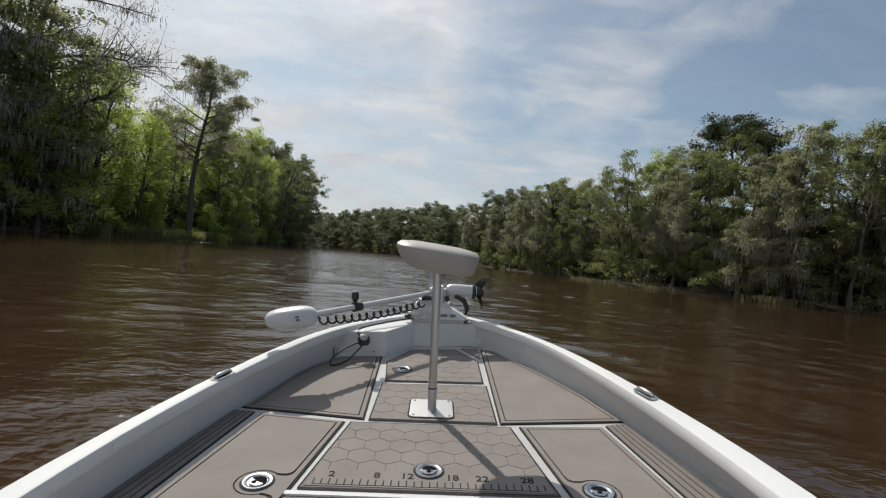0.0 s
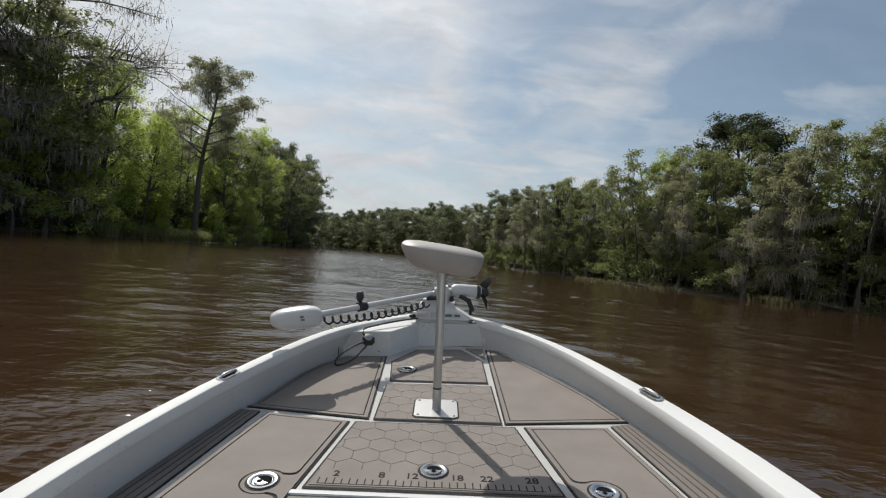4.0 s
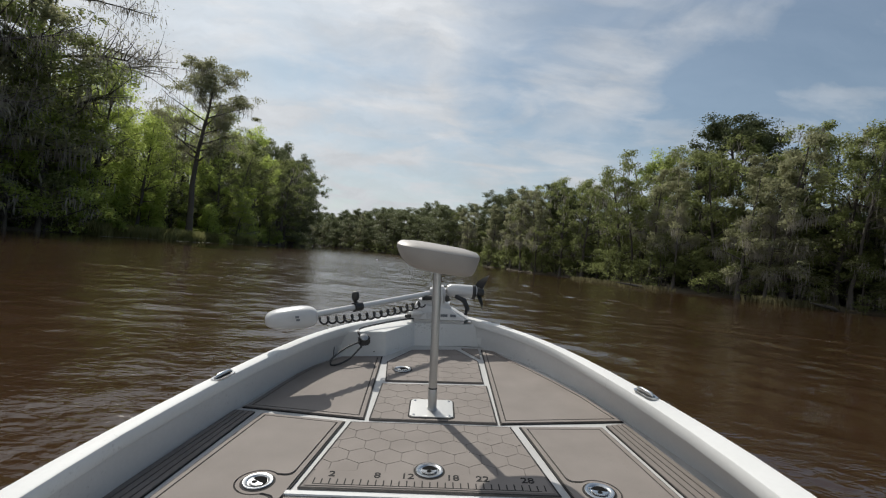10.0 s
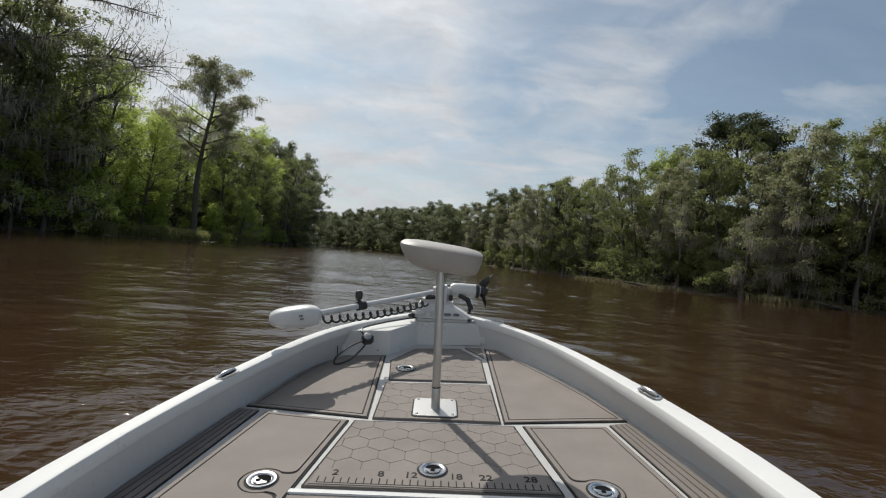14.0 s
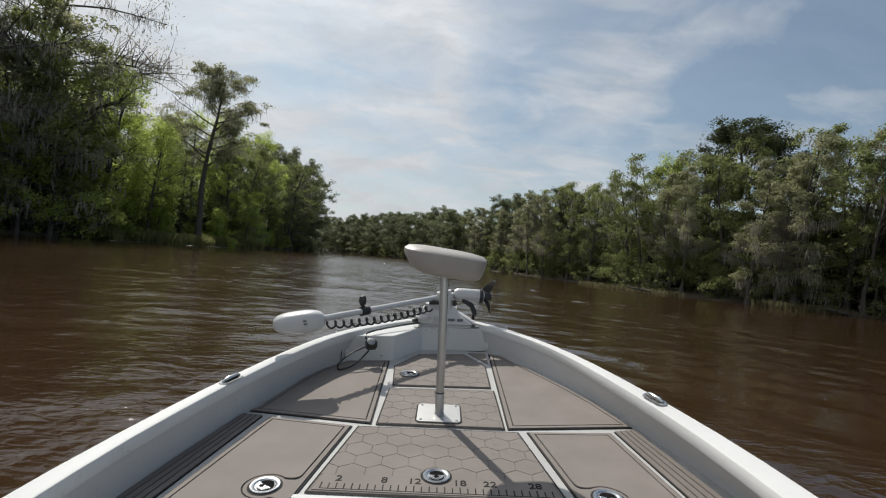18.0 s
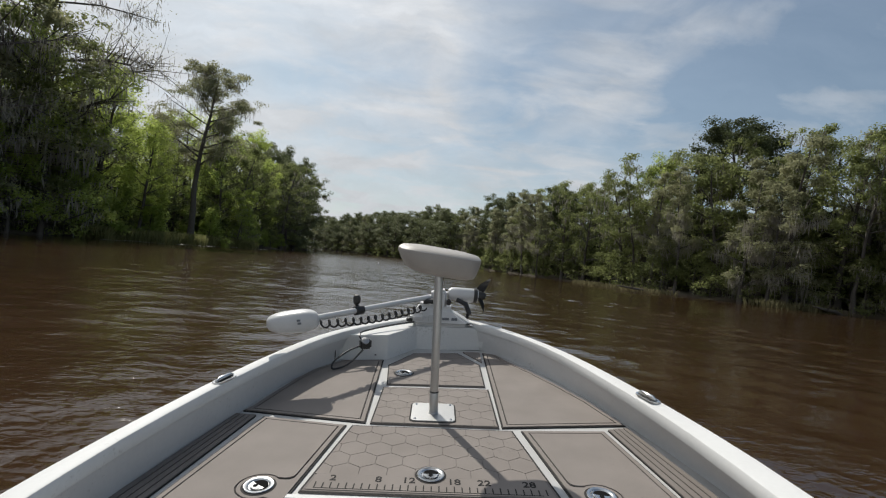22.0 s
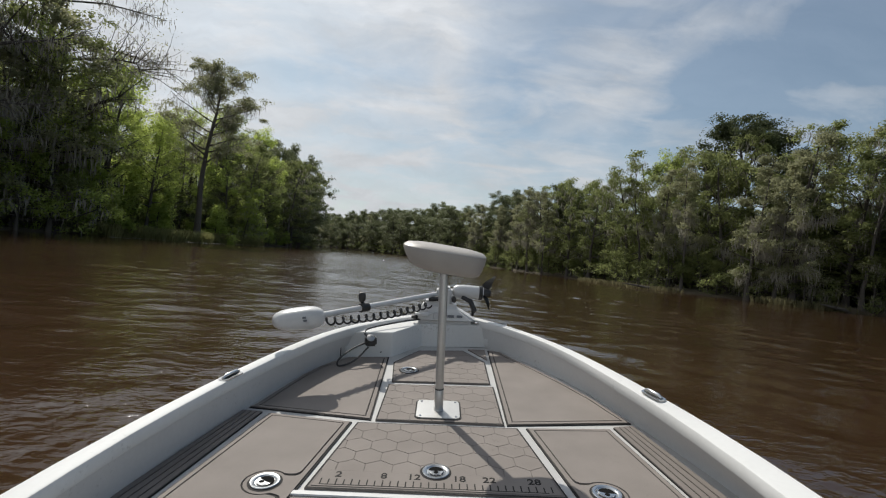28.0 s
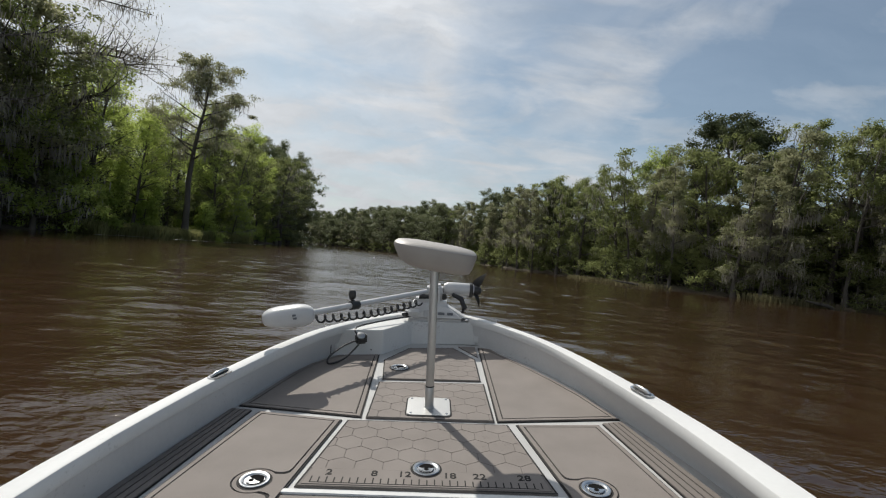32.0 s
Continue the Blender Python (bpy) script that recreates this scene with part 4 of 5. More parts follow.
strip("hull_side", lambda c, f, g, y: [(0.006, CAP_Z - 0.045), (-0.022, 0.05), (0.08, -0.35), (0.22 + max(0, y - 1.5) * 0.05, -0.75), (0.5 + max(0, y - 1.5) * 0.05, -1.05)], WHITE, "white hull side")

# white floor under the pads, and the hull's bottom
port_line, star_line = [[(p.x + 0.014, p.y) for p in RIMS[side] if p.y < 3.3] for side in (-1, 1)]
part("deck", prism(ccw([(-x, y) for x, y in port_line[::-1]] + star_line), -0.03, 0.0), DECKPAINT, boat, "white deck showing between the pads")
part("hull_bottom", prism(ccw([(-max(x - 0.38, 0.02), y) for x, y in port_line[::-1]] + [(max(x - 0.38, 0.02), y) for x, y in star_line]), -1.06, -1.02), WHITE, boat)
part("transom", box(-1.02, 1.02, -1.62, -1.56, -0.8, CAP_Z - 0.01, 0.01), WHITE, boat)

# raised bow platform, its aft face angled round the motor mount
FACE = [(-0.64, 2.935), (-0.575, 2.95), (-0.29, 2.992), (-0.126, 3.25), (0.395, 3.292), (0.45, 3.28)]
back = [(-(p.x - 0.03), p.y - 0.008) for p in RIMS[-1] if p.y > 2.86] + [(p.x - 0.03, p.y - 0.008) for p in RIMS[1][::-1] if 3.2 < p.y < 3.5]


def spaced(line, n):
    """n points spread evenly along a plan line, its corners kept."""
    line = [Vector(p) for p in line]
    at = np.cumsum([0.0] + [(q - p).length for p, q in zip(line, line[1:])])
    marks = sorted(set(np.linspace(0, at[-1], n)))
    return [(float(np.interp(m, at, [p.x for p in line])), float(np.interp(m, at, [p.y for p in line]))) for m in marks]


platform = bmesh.new()
grid = []
for (x0, y0), (x1, y1) in zip(spaced(FACE, 90), spaced(back, 90)):
    z0 = CAP_Z - 0.03 - 0.012 * max(0.0, x0)
    if x0 < -0.575:
        z0 += 0.03 * min(1.0, (-0.575 - x0) / 0.06)
    if x0 > 0.385:
        z0 += 0.03 * min(1.0, (x0 - 0.385) / 0.065)
    z1 = CAP_Z - 0.022
    grid.append([platform.verts.new(p) for p in ((x0, y0, 0.0), (x0, y0, z0 - 0.005), (x0 + (x1 - x0) * 0.015, y0 + (y1 - y0) * 0.015, z0), (x1, y1, z1), (x1, y1, 0.02))])
for lo, hi in zip(grid, grid[1:]):
    for k in range(4):
        platform.faces.new((lo[k], hi[k], hi[k + 1], lo[k + 1]))
bmesh.ops.recalc_face_normals(platform, faces=platform.faces)
part("bow_platform", platform, WHITE, boat, "white raised bow platform")
part("seam", pipe([(-0.607, 2.895, 0.165), (-0.59, 2.90, 0.12), (-0.593, 2.902, 0.012)], 0.0028, 6), BLACK, boat)
part("seam", pipe([(0.456, 3.115, 0.165), (0.452, 3.12, 0.11), (0.458, 3.125, 0.012)], 0.0028, 6), BLACK, boat)
part("bow_rivet", lathe([(0.006, 0), (0.006, 0.003), (0.0, 0.005)], 10), BLACK, boat).location = (-0.36, 2.977, 0.03)


def edge_pad(name, poly, border=0.024, gap=0.006, material=FOAM, label="", centre=True):
    """A foam pad: dark base, a border strip, a groove and the field inside it."""
    poly = inset(ccw(poly), -0.006)
    base = part(name, prism(poly, 0.0005, 0.005), FOAM_DARK, boat, label)
    part("border", ring(inset(poly, 0.007), inset(poly, border), 0.005, 0.009), material, base)
    if centre:
        part("field", prism(inset(poly, border + gap), 0.005, 0.0092, 0.001), material, base)
    return base


def latch_pad(poly, centre, border=0.024, gap=0.006, turn=0.0745):
    """A side pad whose field leaves a round bay for the latch on its inner edge."""
    poly = inset(ccw(poly), -0.006)
    base = part("side_pad", prism(poly, 0.0005, 0.005), FOAM_DARK, boat, "plain taupe foam pad on a deck hatch")

    def bay(line, r, ease):
        """Cuts a bay of radius r round the latch into the edge that runs nearest to it."""
        c = Vector(centre)
        n = len(line)
        pts = [Vector(p) for p in line]
        i = min(range(n), key=lambda k: abs((pts[(k + 1) % n] - pts[k]).normalized().cross(c - pts[k])))
        a, b = pts[i], pts[(i + 1) % n]
        d = (b - a).normalized()
        w = Vector((-d.y, d.x))
        foot = (c - a).dot(d)
        off = (c - a).dot(w)
        half = math.sqrt(max(r * r - (off - ease) ** 2, 1e-6)) if abs(off - ease) < r else r
        a0 = math.atan2(ease - off, -half)
        a1 = math.atan2(ease - off, half)
        arc = []
        for k in range(25):
            q = a0 - (a0 - a1 + (2 * math.pi if a1 > a0 else 0)) * k / 24
            arc.append(c + d * (r * math.cos(q)) + w * (r * math.sin(q)))
        lead = [a + d * (foot - half + s) + w * t for s, t in ((-0.034, 0.0), (-0.016, 0.004), (-0.006, 0.014), (-0.002, 0.028))]
        tail = [a + d * (foot + half - s) + w * t for s, t in ((-0.002, 0.028), (-0.006, 0.014), (-0.016, 0.004), (-0.034, 0.0))]
        cut = lead + arc + tail
        return [tuple(p) for p in pts[:i + 1] + cut + pts[i + 1:]], [tuple(p) for p in cut]

    inner = inset(poly, border + gap)
    field, _ = bay(inner, turn, 0.048)
    part("field", prism(field, 0.005, 0.0092), FOAM, base)
    part("border", ring(inset(poly, 0.007), inset(poly, border), 0.005, 0.009), FOAM, base)
    _, surround = bay(inset(poly, border - 0.001), turn - gap, 0.048)
    part("latch_surround", prism(ccw(surround), 0.005, 0.0089), FOAM, base)
    return base


HEX = 0.098


def hex_pad(name, poly, label="", shift=(0, 0), skip=None):
    poly = inset(ccw(poly), -0.006)
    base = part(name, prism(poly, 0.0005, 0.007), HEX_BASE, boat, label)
    part("edge", ring(poly, inset(poly, 0.006), 0.007, 0.0078), FOAM_DARK, base)
    fence = inset(poly, 0.008)
    r = (HEX - 0.0026) / math.sqrt(3)
    for j in range(-2, 14):
        for i in range(-8, 9):
            cx, cy = shift[0] + (i + 0.5 * (j % 2)) * HEX, shift[1] + j * HEX * 0.866
            h = [(cx + r * math.sin(k * math.pi / 3), cy + r * math.cos(k * math.pi / 3)) for k in range(6)]
            cut = clip(ccw(h), fence)
            if skip:
                cut = skip(cut) if cut else cut
            if len(cut) >= 3 and abs(sum(a[0] * b[1] - b[0] * a[1] for a, b in zip(cut, cut[1:] + cut[:1]))) > 2e-4:
                part("hex_tile", prism(cut, 0.0068, 0.0092), FOAM, base)
    return base


REAR = [(-0.412, 1.534), (0.433, 1.534), (0.343, 2.027), (-0.33, 2.024)]
ruler_pad = hex_pad("ruler_pad", REAR, "hexagon-textured foam pad with a measuring ruler", (0.0, 1.66), lambda c: clip(c, [(-0.6, 1.638), (0.6, 1.638), (0.6, 2.2), (-0.6, 2.2)]))
part("ruler_strip", prism(inset(ccw([(-0.406, 1.538), (0.426, 1.538), (0.408, 1.646), (-0.389, 1.646)]), 0.004), 0.0045, 0.0091), FOAM, ruler_pad)
INCH = 0.0257
for k in range(31):
    long = 0.034 if k % 2 == 0 else 0.03
    x = -0.376 + k * INCH
    part("tick", box(x - 0.0021, x + 0.0021, 1.552, 1.552 + long, 0.009, 0.0098), FOAM_DARK, ruler_pad)
part("base_line", box(-0.378, 0.382, 1.549, 1.552, 0.009, 0.0098), FOAM_DARK, ruler_pad)
for k in (2, 8, 12, 18, 22, 28):
    lettering("numeral", str(k), 0.047, pose(-0.376 + k * INCH, 1.598, 0.0094), FOAM_DARK, ruler_pad)
part("lip", box(-0.455, 0.465, 1.488, 1.514, 0.0, 0.008, 0.003), WHITE, boat, "white hatch edge")
edge_pad("step_pad", [(-0.46, 0.9), (0.465, 0.9), (0.455, 1.473), (-0.447, 1.473)], label="taupe foam pad behind the ruler")

# the groove of each side pad runs round its latch
PORT_LATCH, STAR_LATCH = (-0.554, 1.548), (0.574, 1.559)
latch_pad([(-0.366, 2.03), (-0.726, 2.083), (-0.9, 1.15), (-0.507, 1.15)], PORT_LATCH)
latch_pad([(0.392, 2.036), (0.748, 2.062), (0.905, 1.15), (0.545, 1.15)], STAR_LATCH)
for poly in ([(-0.765, 2.095), (-0.857, 2.103), (-1.043, 1.15), (-0.92, 1.15)], [(0.773, 2.08), (0.87, 2.106), (1.07, 1.15), (0.925, 1.15)]):
    poly = ccw(poly)
    base = part("grip_strip", prism(poly, 0.0005, 0.006), FOAM_DARK, boat, "taupe ribbed foam side strip with dark grooves")
    ends = sorted(poly, key=lambda p: p[1])
    (a, b), (c, d) = sorted(ends[:2]), sorted(ends[2:])
    for i in range(4):
        lo, hi = i / 4 + 0.025, (i + 1) / 4 - 0.025
        at = lambda p, q, k: (p[0] + (q[0] - p[0]) * k, p[1] + (q[1] - p[1]) * k)
        part("rib", prism(ccw([at(a, b, lo), at(a, b, hi), at(c, d, hi), at(c, d, lo)]), 0.006, 0.0095), STRIPE, base)
edge_pad("fore_pad", [(-0.289, 2.07), (-0.832, 2.146), (-0.812, 2.2), (-0.76, 2.435), (-0.72, 2.595), (-0.668, 2.738), (-0.58, 2.88), (-0.545, 2.925), (-0.312, 2.962)], label="taupe foam pad on the port foredeck")
edge_pad("fore_pad", [(0.313, 2.068), (0.864, 2.138), (0.826, 2.25), (0.778, 2.405), (0.688, 2.61), (0.577, 2.832), (0.445, 3.055), (0.40, 3.16), (0.325, 3.19)], label="taupe foam pad on the starboard foredeck")
hex_pad("pedestal_pad", [(-0.257, 2.066), (0.289, 2.067), (0.287, 2.512), (-0.25, 2.493)], "hexagon-textured pad round the seat pedestal", (0.03, 2.1))
hex_pad("bow_pad", [(-0.238, 2.547), (0.274, 2.564), (0.275, 2.93), (0.15, 3.16), (-0.128, 3.12), (-0.262, 2.86)], "hexagon-textured pad at the bow", (0.02, 2.58))


corner_pad = part("corner_pad", prism(ccw([(0.19, 3.2), (0.3, 2.985), (0.3, 3.2)]), 0.0005, 0.0085), FOAM, boat, "small triangular foam pad at the bow")
part("deck_fitting", pod(0.022, 0.016, 0.014, 0.7, 0.7, (8, 12)), BLACK, boat, "small black deck fitting", smooth=True).location = (-0.175, 3.27, CAP_Z + 0.012)


def latch(x, y, r, spin):
    """A pull latch sunk in the deck: dark backing, steel rim, lift tab; bowl and keyhole are flat discs with their
    inner shade painted black.
    """
    top = new("hatch_latch")
    top.parent, top.location = boat, (x, y, 0.0092)
    tagged(top, "round polished steel hatch latch")
    part("backing", lathe([(r * 1.14, 0), (r * 1.14, 0.001), (0.0, 0.001)], 40), FOAM_DARK, top)
    part("rim", lathe([(r, 0.001), (r, 0.004), (r * 0.96, 0.006), (r * 0.76, 0.006), (r * 0.7, 0.004), (r * 0.66, 0.0016), (0.0, 0.0012)], 40), STEEL, top, smooth=True)
    bowl = part("bowl", lathe([(r * 0.57, 0.0014), (r * 0.57, 0.0038), (0, 0.0038)], 32), RECESS_SHADE, top)
    bowl.location = (r * 0.05 * math.cos(spin), r * 0.05 * math.sin(spin), 0)
    half = [(r * 0.56 * math.cos(a), r * 0.56 * math.sin(a)) for a in (math.pi + math.pi * k / 14 for k in range(15))] + [(r * 0.3, -r * 0.06), (-r * 0.3, -r * 0.06)]
    part("tab", prism(ccw(half), 0.003, 0.007, 0.0012), STEEL, top, "polished lift tab", smooth=True).rotation_euler = (0, 0, spin - 1.2)
    hole = part("keyhole", lathe([(r * 0.17, 0.007), (r * 0.17, 0.0076), (0, 0.0078)], 16), RECESS_SHADE, top)
    hole.location = (r * 0.26 * math.sin(spin - 1.2), -r * 0.26 * math.cos(spin - 1.2), 0)


latch(0.006, 1.652, 0.048, 1.2)
latch(*PORT_LATCH, 0.049, 0.6)
latch(*STAR_LATCH, 0.049, 1.0)
latch(-0.166, 2.722, 0.05, 0.8)

# seat pedestal with its narrow fishing seat
plate = [(-0.096, 2.11), (0.101, 2.11), (0.101, 2.312), (-0.096, 2.312)]


def rounded(x0, x1, y0, y1, r):
    out = []
    for cx, cy, a0 in ((x1 - r, y0 + r, -90), (x1 - r, y1 - r, 0), (x0 + r, y1 - r, 90), (x0 + r, y0 + r, 180)):
        out += [(cx + r * math.cos(radians(a0 + k * 22.5)), cy + r * math.sin(radians(a0 + k * 22.5))) for k in range(5)]
    return out


seat = thing("pedestal_seat", "narrow grey vinyl fishing seat on an aluminium pedestal", "boat seat", BOAT)
part("gasket", prism(rounded(-0.098, 0.111, 2.082, 2.296, 0.026), 0.0092, 0.0105), FOAM_DARK, seat)
part("base_plate", prism(rounded(-0.091, 0.104, 2.089, 2.289, 0.022), 0.0105, 0.0145, 0.0015), ALU, seat, "brushed aluminium base plate")
for bx in (-0.073, 0.086):
    for by in (2.108, 2.27):
        part("screw", lathe([(0.007, 0.0145), (0.006, 0.017), (0, 0.018)], 12), STEEL, seat).location = (bx, by, 0)
part("socket", lathe([(0.0225, 0.0145), (0.0225, 0.017), (0.0205, 0.019), (0.0205, 0.11), (0.0195, 0.112)], 28), ALU, seat, smooth=True).location = (0.008, 2.18, 0)
part("bushing", lathe([(0.0206, 0.11), (0.021, 0.112), (0.0206, 0.1145), (0.0188, 0.116)], 28), BLACK, seat, smooth=True).location = (0.008, 2.18, 0)
part("post", lathe([(0.0188, 0.1), (0.0188, 0.66)], 28), ALU, seat, "polished aluminium post", smooth=True).location = (0.008, 2.18, 0)
cushion = bmesh.new()
loops = []
for cx, hx, hy, z in ((0.035, 0.085, 0.07, -0.054), (0.032, 0.115, 0.095, -0.053), (0.022, 0.145, 0.118, -0.044), (0.012, 0.164, 0.135, -0.024), (0.004, 0.178, 0.146, 0.008), (0.0, 0.185, 0.15, 0.03), (0.0, 0.184, 0.149, 0.042), (0.0, 0.175, 0.141, 0.05), (0.0, 0.13, 0.1, 0.057), (0.0, 0.06, 0.045, 0.058)):
    loop = []
    for k in range(44):
        q = 2 * math.pi * k / 44
        loop.append(cushion.verts.new((cx + hx * math.copysign(abs(math.cos(q)) ** 0.62, math.cos(q)), hy * math.copysign(abs(math.sin(q)) ** 0.62, math.sin(q)), z)))
    loops.append(loop)
for lo, hi in zip(loops, loops[1:]):
    for k in range(44):
        cushion.faces.new((lo[k], lo[(k + 1) % 44], hi[(k + 1) % 44], hi[k]))
cushion.faces.new(loops[0][::-1])
cushion.faces.new(loops[-1])
cush = part("cushion", cushion, VINYL, seat, "smooth grey vinyl cushion", smooth=True)
cush.matrix_local = pose(0.003, 2.185, 0.704, 0, 7.5, 0)
rib = [(0.1845 * math.copysign(abs(math.cos(q)) ** 0.62, math.cos(q)), 0.1495 * math.copysign(abs(math.sin(q)) ** 0.62, math.sin(q)), 0.038) for q in (2 * math.pi * k / 60 for k in range(61))]
part("welt", pipe(rib, 0.0028, 6), VINYL, seat, smooth=True).matrix_local = cush.matrix_local

# bow trolling motor, stowed
motor = thing("trolling_motor", "white bow trolling motor lying stowed across the bow", "trolling motor", BOAT)
body = box(-0.165, 0.235, 3.25, 3.43, CAP_Z - 0.03, CAP_Z + 0.125, 0.03)
for v in body.verts:
    if v.co.z > CAP_Z + 0.05:
        v.co.x = -0.01 + (v.co.x - 0.02) * 0.62
        v.co.y = 3.34 + (v.co.y - 3.34) * 0.7
        v.co.z -= 0.3 * max(0.0, v.co.x - 0.02)
part("mount", body, PODWHITE, motor, "white plastic mount", smooth=True)
part("nose", box(-0.172, -0.06, 3.228, 3.31, CAP_Z + 0.004, CAP_Z + 0.066, 0.024), PODWHITE, motor, "white moulded mount nose", smooth=True)
part("hinge_block", box(-0.035, 0.075, 3.29, 3.4, CAP_Z + 0.08, CAP_Z + 0.215, 0.018), PODWHITE, motor, smooth=True)
part("hinge", pipe([(-0.085, 3.27, 0.322), (-0.02, 3.27, 0.326)], 0.017, 12), BLACK, motor, smooth=True)
HEAD, HIP = Vector((-0.632, 2.615, 0.331)), Vector((-0.02, 3.34, 0.348))
part("shaft", pipe([HEAD - (HIP - HEAD) * 0.08, HIP + (HIP - HEAD) * 0.12], 0.0175, 16), PODWHITE, motor, "light grey composite shaft", smooth=True)
head = pod(0.131, 0.068, 0.056, 0.7, 0.75)
for v in head.verts:
    v.co.z *= 1.0 + 0.12 * v.co.x / 0.145
way = (HIP - HEAD).normalized()
part("control_head", head, PODWHITE, motor, "white rounded control head", smooth=True).matrix_local = pose(-0.735, 2.515, 0.329, 0, -3, 22)
for k in range(2):
    bar = part("marking", box(-0.009, 0.009, -0.002, 0.0, -0.005, 0.005), MARK, motor)
    bar.matrix_local = pose(-0.735, 2.515, 0.329, 0, -3, 22) @ pose(0.02 + 0.004 * k, -0.0685, 0.018 - 0.016 * k)
part("lower_unit", lathe([(0.0, -0.11), (0.03, -0.105), (0.043, -0.085), (0.046, -0.05), (0.046, 0.08), (0.04, 0.1), (0.0, 0.105)], 28), PODWHITE, motor, "white motor housing", smooth=True).matrix_local = pose(0.185, 3.36, 0.365, 0, 93, 6)
part("collar", lathe([(0.048, -0.012), (0.05, 0), (0.048, 0.012)], 24), BLACK, motor, smooth=True).matrix_local = pose(0.265, 3.365, 0.361, 0, 93, 6)
prop = new("propeller")
prop.parent, prop.matrix_local = motor, pose(0.3, 3.368, 0.36, 0, 93, 6)
tagged(prop, "black plastic propeller")
part("hub", lathe([(0.03, -0.03), (0.034, 0.0), (0.025, 0.035), (0, 0.045)], 20), BLACK, prop, smooth=True)
for k in range(2):
    bm = bmesh.new()
    rows = []
    for i in range(9):
        u = i / 8
        w = 0.014 + 0.026 * math.sin(math.pi * min(1, u * 0.9 + 0.1))
        tw = radians(55 - 35 * u)
        c = Vector((0.02 + 0.1 * u, 0.03 * u * u, 0.012 * u + (0.045 if k == 0 else 0.01) * u * u))
        o = Vector((0, math.cos(tw), math.sin(tw))) * w
        rows.append([bm.verts.new(c - o), bm.verts.new(c + o)])
    for a, b in zip(rows, rows[1:]):
        bm.faces.new((a[0], a[1], b[1], b[0]))
    bmesh.ops.solidify(bm, geom=bm.faces[:], thickness=0.006)
    part("blade", bm, BLACK, prop, smooth=True).matrix_local = pose(0, 0, 0.0, 0, 0, 172 + 140 * k)
part("skeg_bracket", pipe([(0.14, 3.32, 0.335), (0.2, 3.3, 0.31), (0.225, 3.29, 0.25), (0.21, 3.29, 0.215)], [0.014, 0.018, 0.018, 0.012], 10), BLACK, motor, smooth=True)
part("strap_block", box(0.07, 0.1, 3.28, 3.31, 0.3, 0.34, 0.006), BLACK, motor)
for k in range(2):
    part("marking", box(0.045 + 0.062 * k, 0.09 + 0.056 * k, 3.2465, 3.25, 0.205, 0.222), MARK, motor)
part("side_panel", box(-0.05, 0.02, 3.247, 3.256, 0.19, 0.235, 0.004), surface("pale_grey_plastic", (0.55, 0.56, 0.57), rough=0.4, bump=0), motor)
# clamp knob on the shaft
kp = HEAD + (HIP - HEAD) * 0.3
part("depth_collar", pipe([kp - way * 0.028, kp + way * 0.028], 0.027, 14), BLACK, motor, "black depth collar", smooth=True)
part("clamp_knob", pod(0.022, 0.016, 0.028, 0.7, 0.7, (10, 14)), BLACK, motor, smooth=True).location = kp + Vector((-0.012, 0, 0.062))
part("clamp_arm", pipe([kp + Vector((0, 0, 0.02)), kp + Vector((-0.022, 0, 0.04)), kp + Vector((-0.02, 0, 0.062))], 0.009, 8), BLACK, motor, smooth=True)
# coiled cord under the shaft
c0, c1 = HEAD + Vector((0.015, -0.04, -0.026)), Vector((-0.075, 3.2, 0.297))
axis = (c1 - c0).normalized()
s1 = axis.cross(Vector((0, 0, 1))).normalized()
s2 = s1.cross(axis)
coil = []
for i in range(15 * 14 + 1):
    u = i / (15 * 14)
    a = 2 * math.pi * i / 14
    sag = Vector((0, 0, -0.022 * math.sin(math.pi * u)))
    coil.append(c0 + (c1 - c0) * u + sag + 0.02 * (math.cos(a) * s1 + math.sin(a) * s2))
part("coiled_cord", pipe(coil, 0.0055, 6), BLACK, motor, "black coiled power cord", smooth=True)
part("cord_boot", pipe([HEAD + Vector((-0.06, -0.07, -0.03)), HEAD + Vector((-0.01, 0.0, -0.03))], [0.012, 0.009], 10), BLACK, motor, smooth=True)

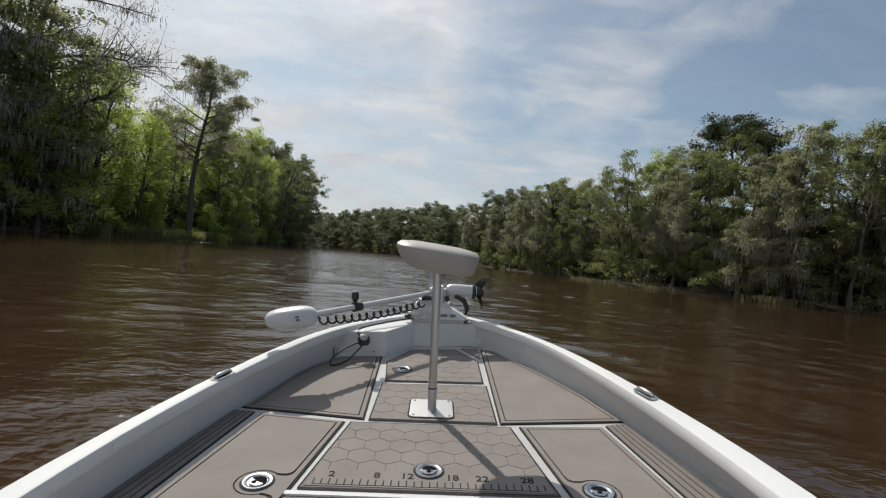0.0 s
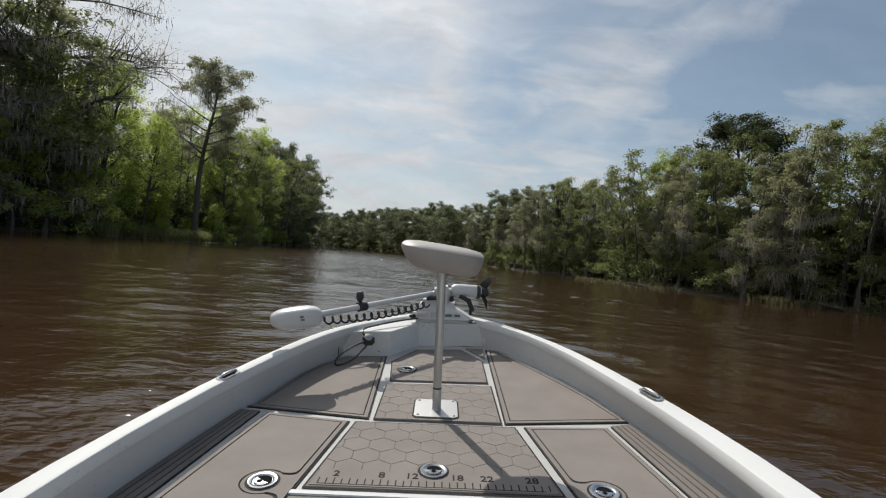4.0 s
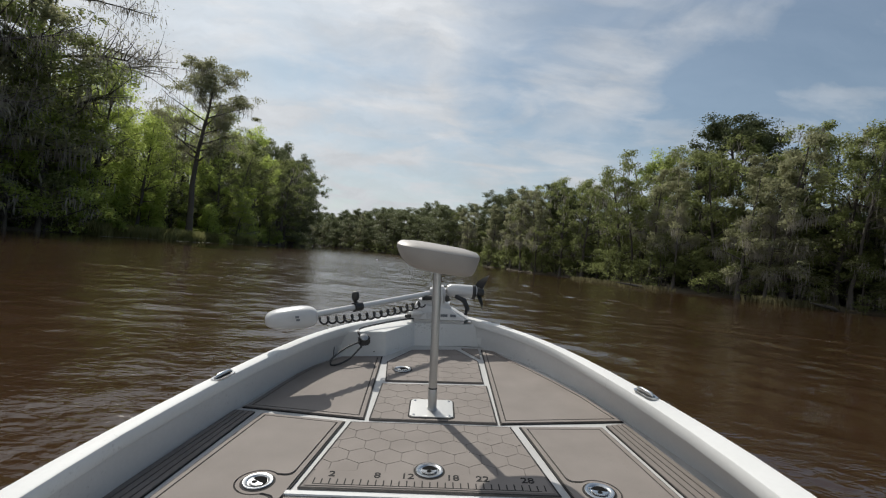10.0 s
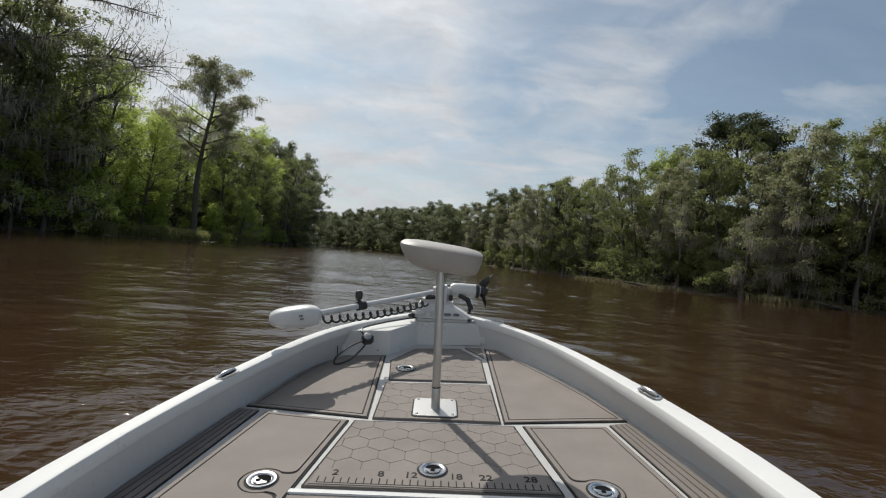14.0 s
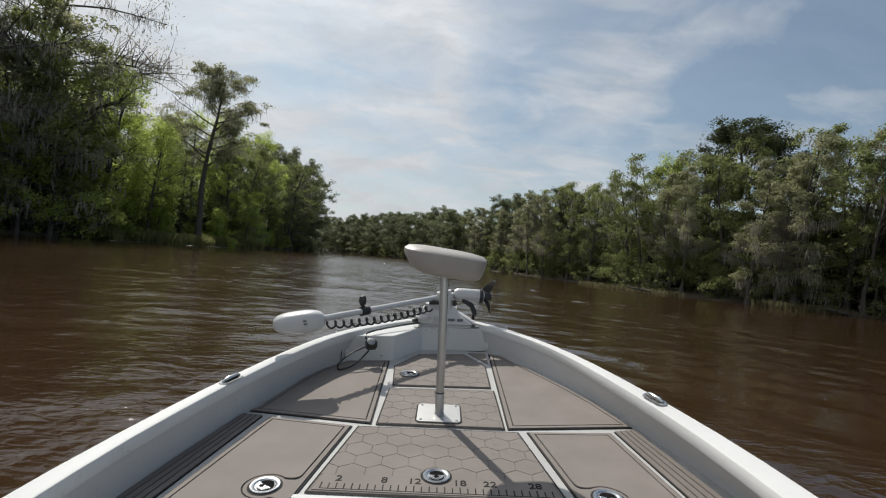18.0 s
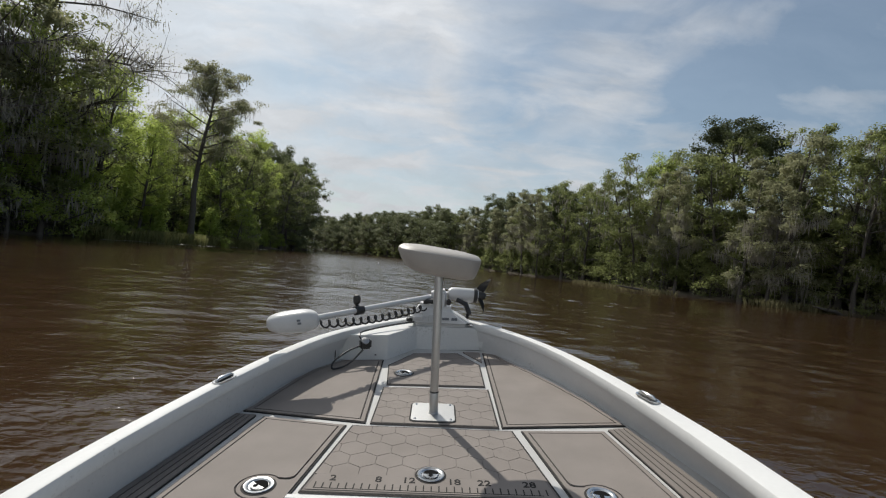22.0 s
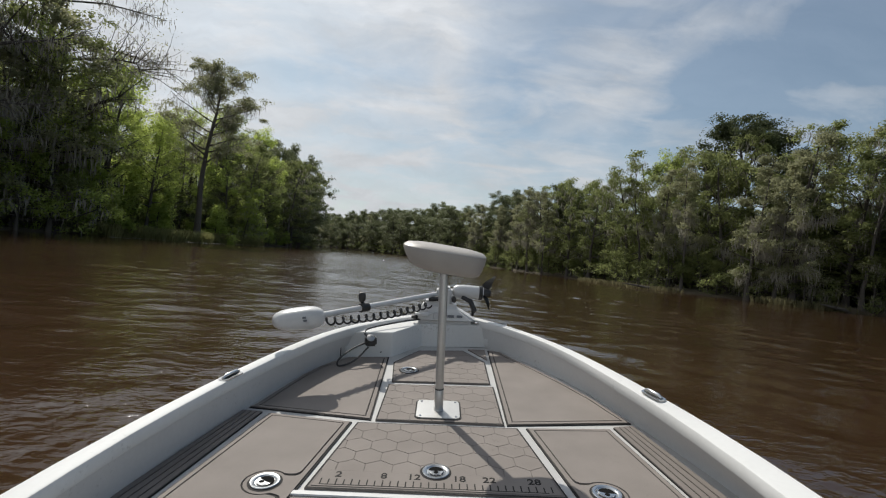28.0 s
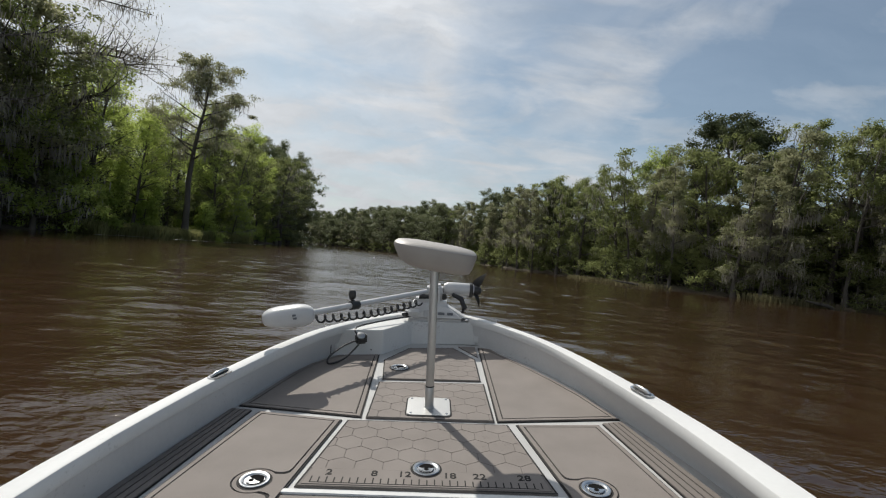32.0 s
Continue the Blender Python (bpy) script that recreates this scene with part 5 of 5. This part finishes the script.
# plug and loose cable on the bow face
plug = thing("power_plug", "black round power plug on the bow face with loose cable", "plug", BOAT)
part("socket", box(-0.034, 0.034, -0.03, 0.03, 0.0, 0.045, 0.01), BLACK, plug, smooth=True).matrix_local = pose(-0.42, 2.905, 0.125, 90, 0, 24)
part("cap", lathe([(0.024, 0), (0.024, 0.006), (0.015, 0.009), (0, 0.009)], 20), ALU, plug, smooth=True).matrix_local = pose(-0.41, 2.87, 0.145, 40, 0, 24)


def curve_line(pts, n=10):
    """A Catmull-Rom line through the points."""
    p = [Vector(q) for q in pts]
    p = [2 * p[0] - p[1]] + p + [2 * p[-1] - p[-2]]
    out = []
    for a, b, c, d in zip(p, p[1:], p[2:], p[3:]):
        for k in range(n):
            t = k / n
            out.append(0.5 * (2 * b + (c - a) * t + (2 * a - 5 * b + 4 * c - d) * t * t + (3 * b - a - 3 * c + d) * t ** 3))
    return out + [p[-2]]


part("cable", pipe(curve_line([(-0.43, 2.87, 0.12), (-0.5, 2.8, 0.1), (-0.565, 2.735, 0.055), (-0.565, 2.725, 0.018), (-0.49, 2.79, 0.03), (-0.42, 2.855, 0.095)]), 0.0055, 8), BLACK, plug, "black cable loop", smooth=True)
part("cable", pipe(curve_line([(-0.42, 2.87, 0.14), (-0.45, 2.9, 0.17), (-0.43, 2.99, 0.176), (-0.27, 3.14, 0.186), (-0.12, 3.28, 0.184)]), 0.0055, 8), BLACK, plug, "black cable to the motor", smooth=True)


def cleat(x, y, turn):
    top = thing("pop_up_cleat", "small polished steel pop-up cleat in the gunwale", "cleat", BOAT @ pose(x, y, CAP_Z, 0, 0, turn), group="gunwale cleats")
    base = part("base", prism(rounded(-0.025, 0.025, -0.062, 0.062, 0.024), 0.0, 0.005, 0.002), STEEL, top, smooth=True)
    part("recess", prism(rounded(-0.017, 0.017, -0.05, 0.05, 0.016), 0.005, 0.0056), BLACK, base)
    part("bar", pipe([(0, -0.05, 0.007), (0, -0.03, 0.013), (0, 0.03, 0.013), (0, 0.05, 0.007)], [0.006, 0.009, 0.009, 0.006], 10), STEEL, top, smooth=True)


cleat(-0.876, 2.03, -15)
cleat(0.905, 2.01, 15)
light = thing("bow_light_socket", "small round steel light socket on the bow", "fitting", BOAT)
part("flange", lathe([(0.032, 0.0), (0.032, 0.004), (0.02, 0.007), (0.018, 0.003), (0, 0.003)], 28), STEEL, light, smooth=True).location = (0.24, 3.315, CAP_Z - 0.0195)
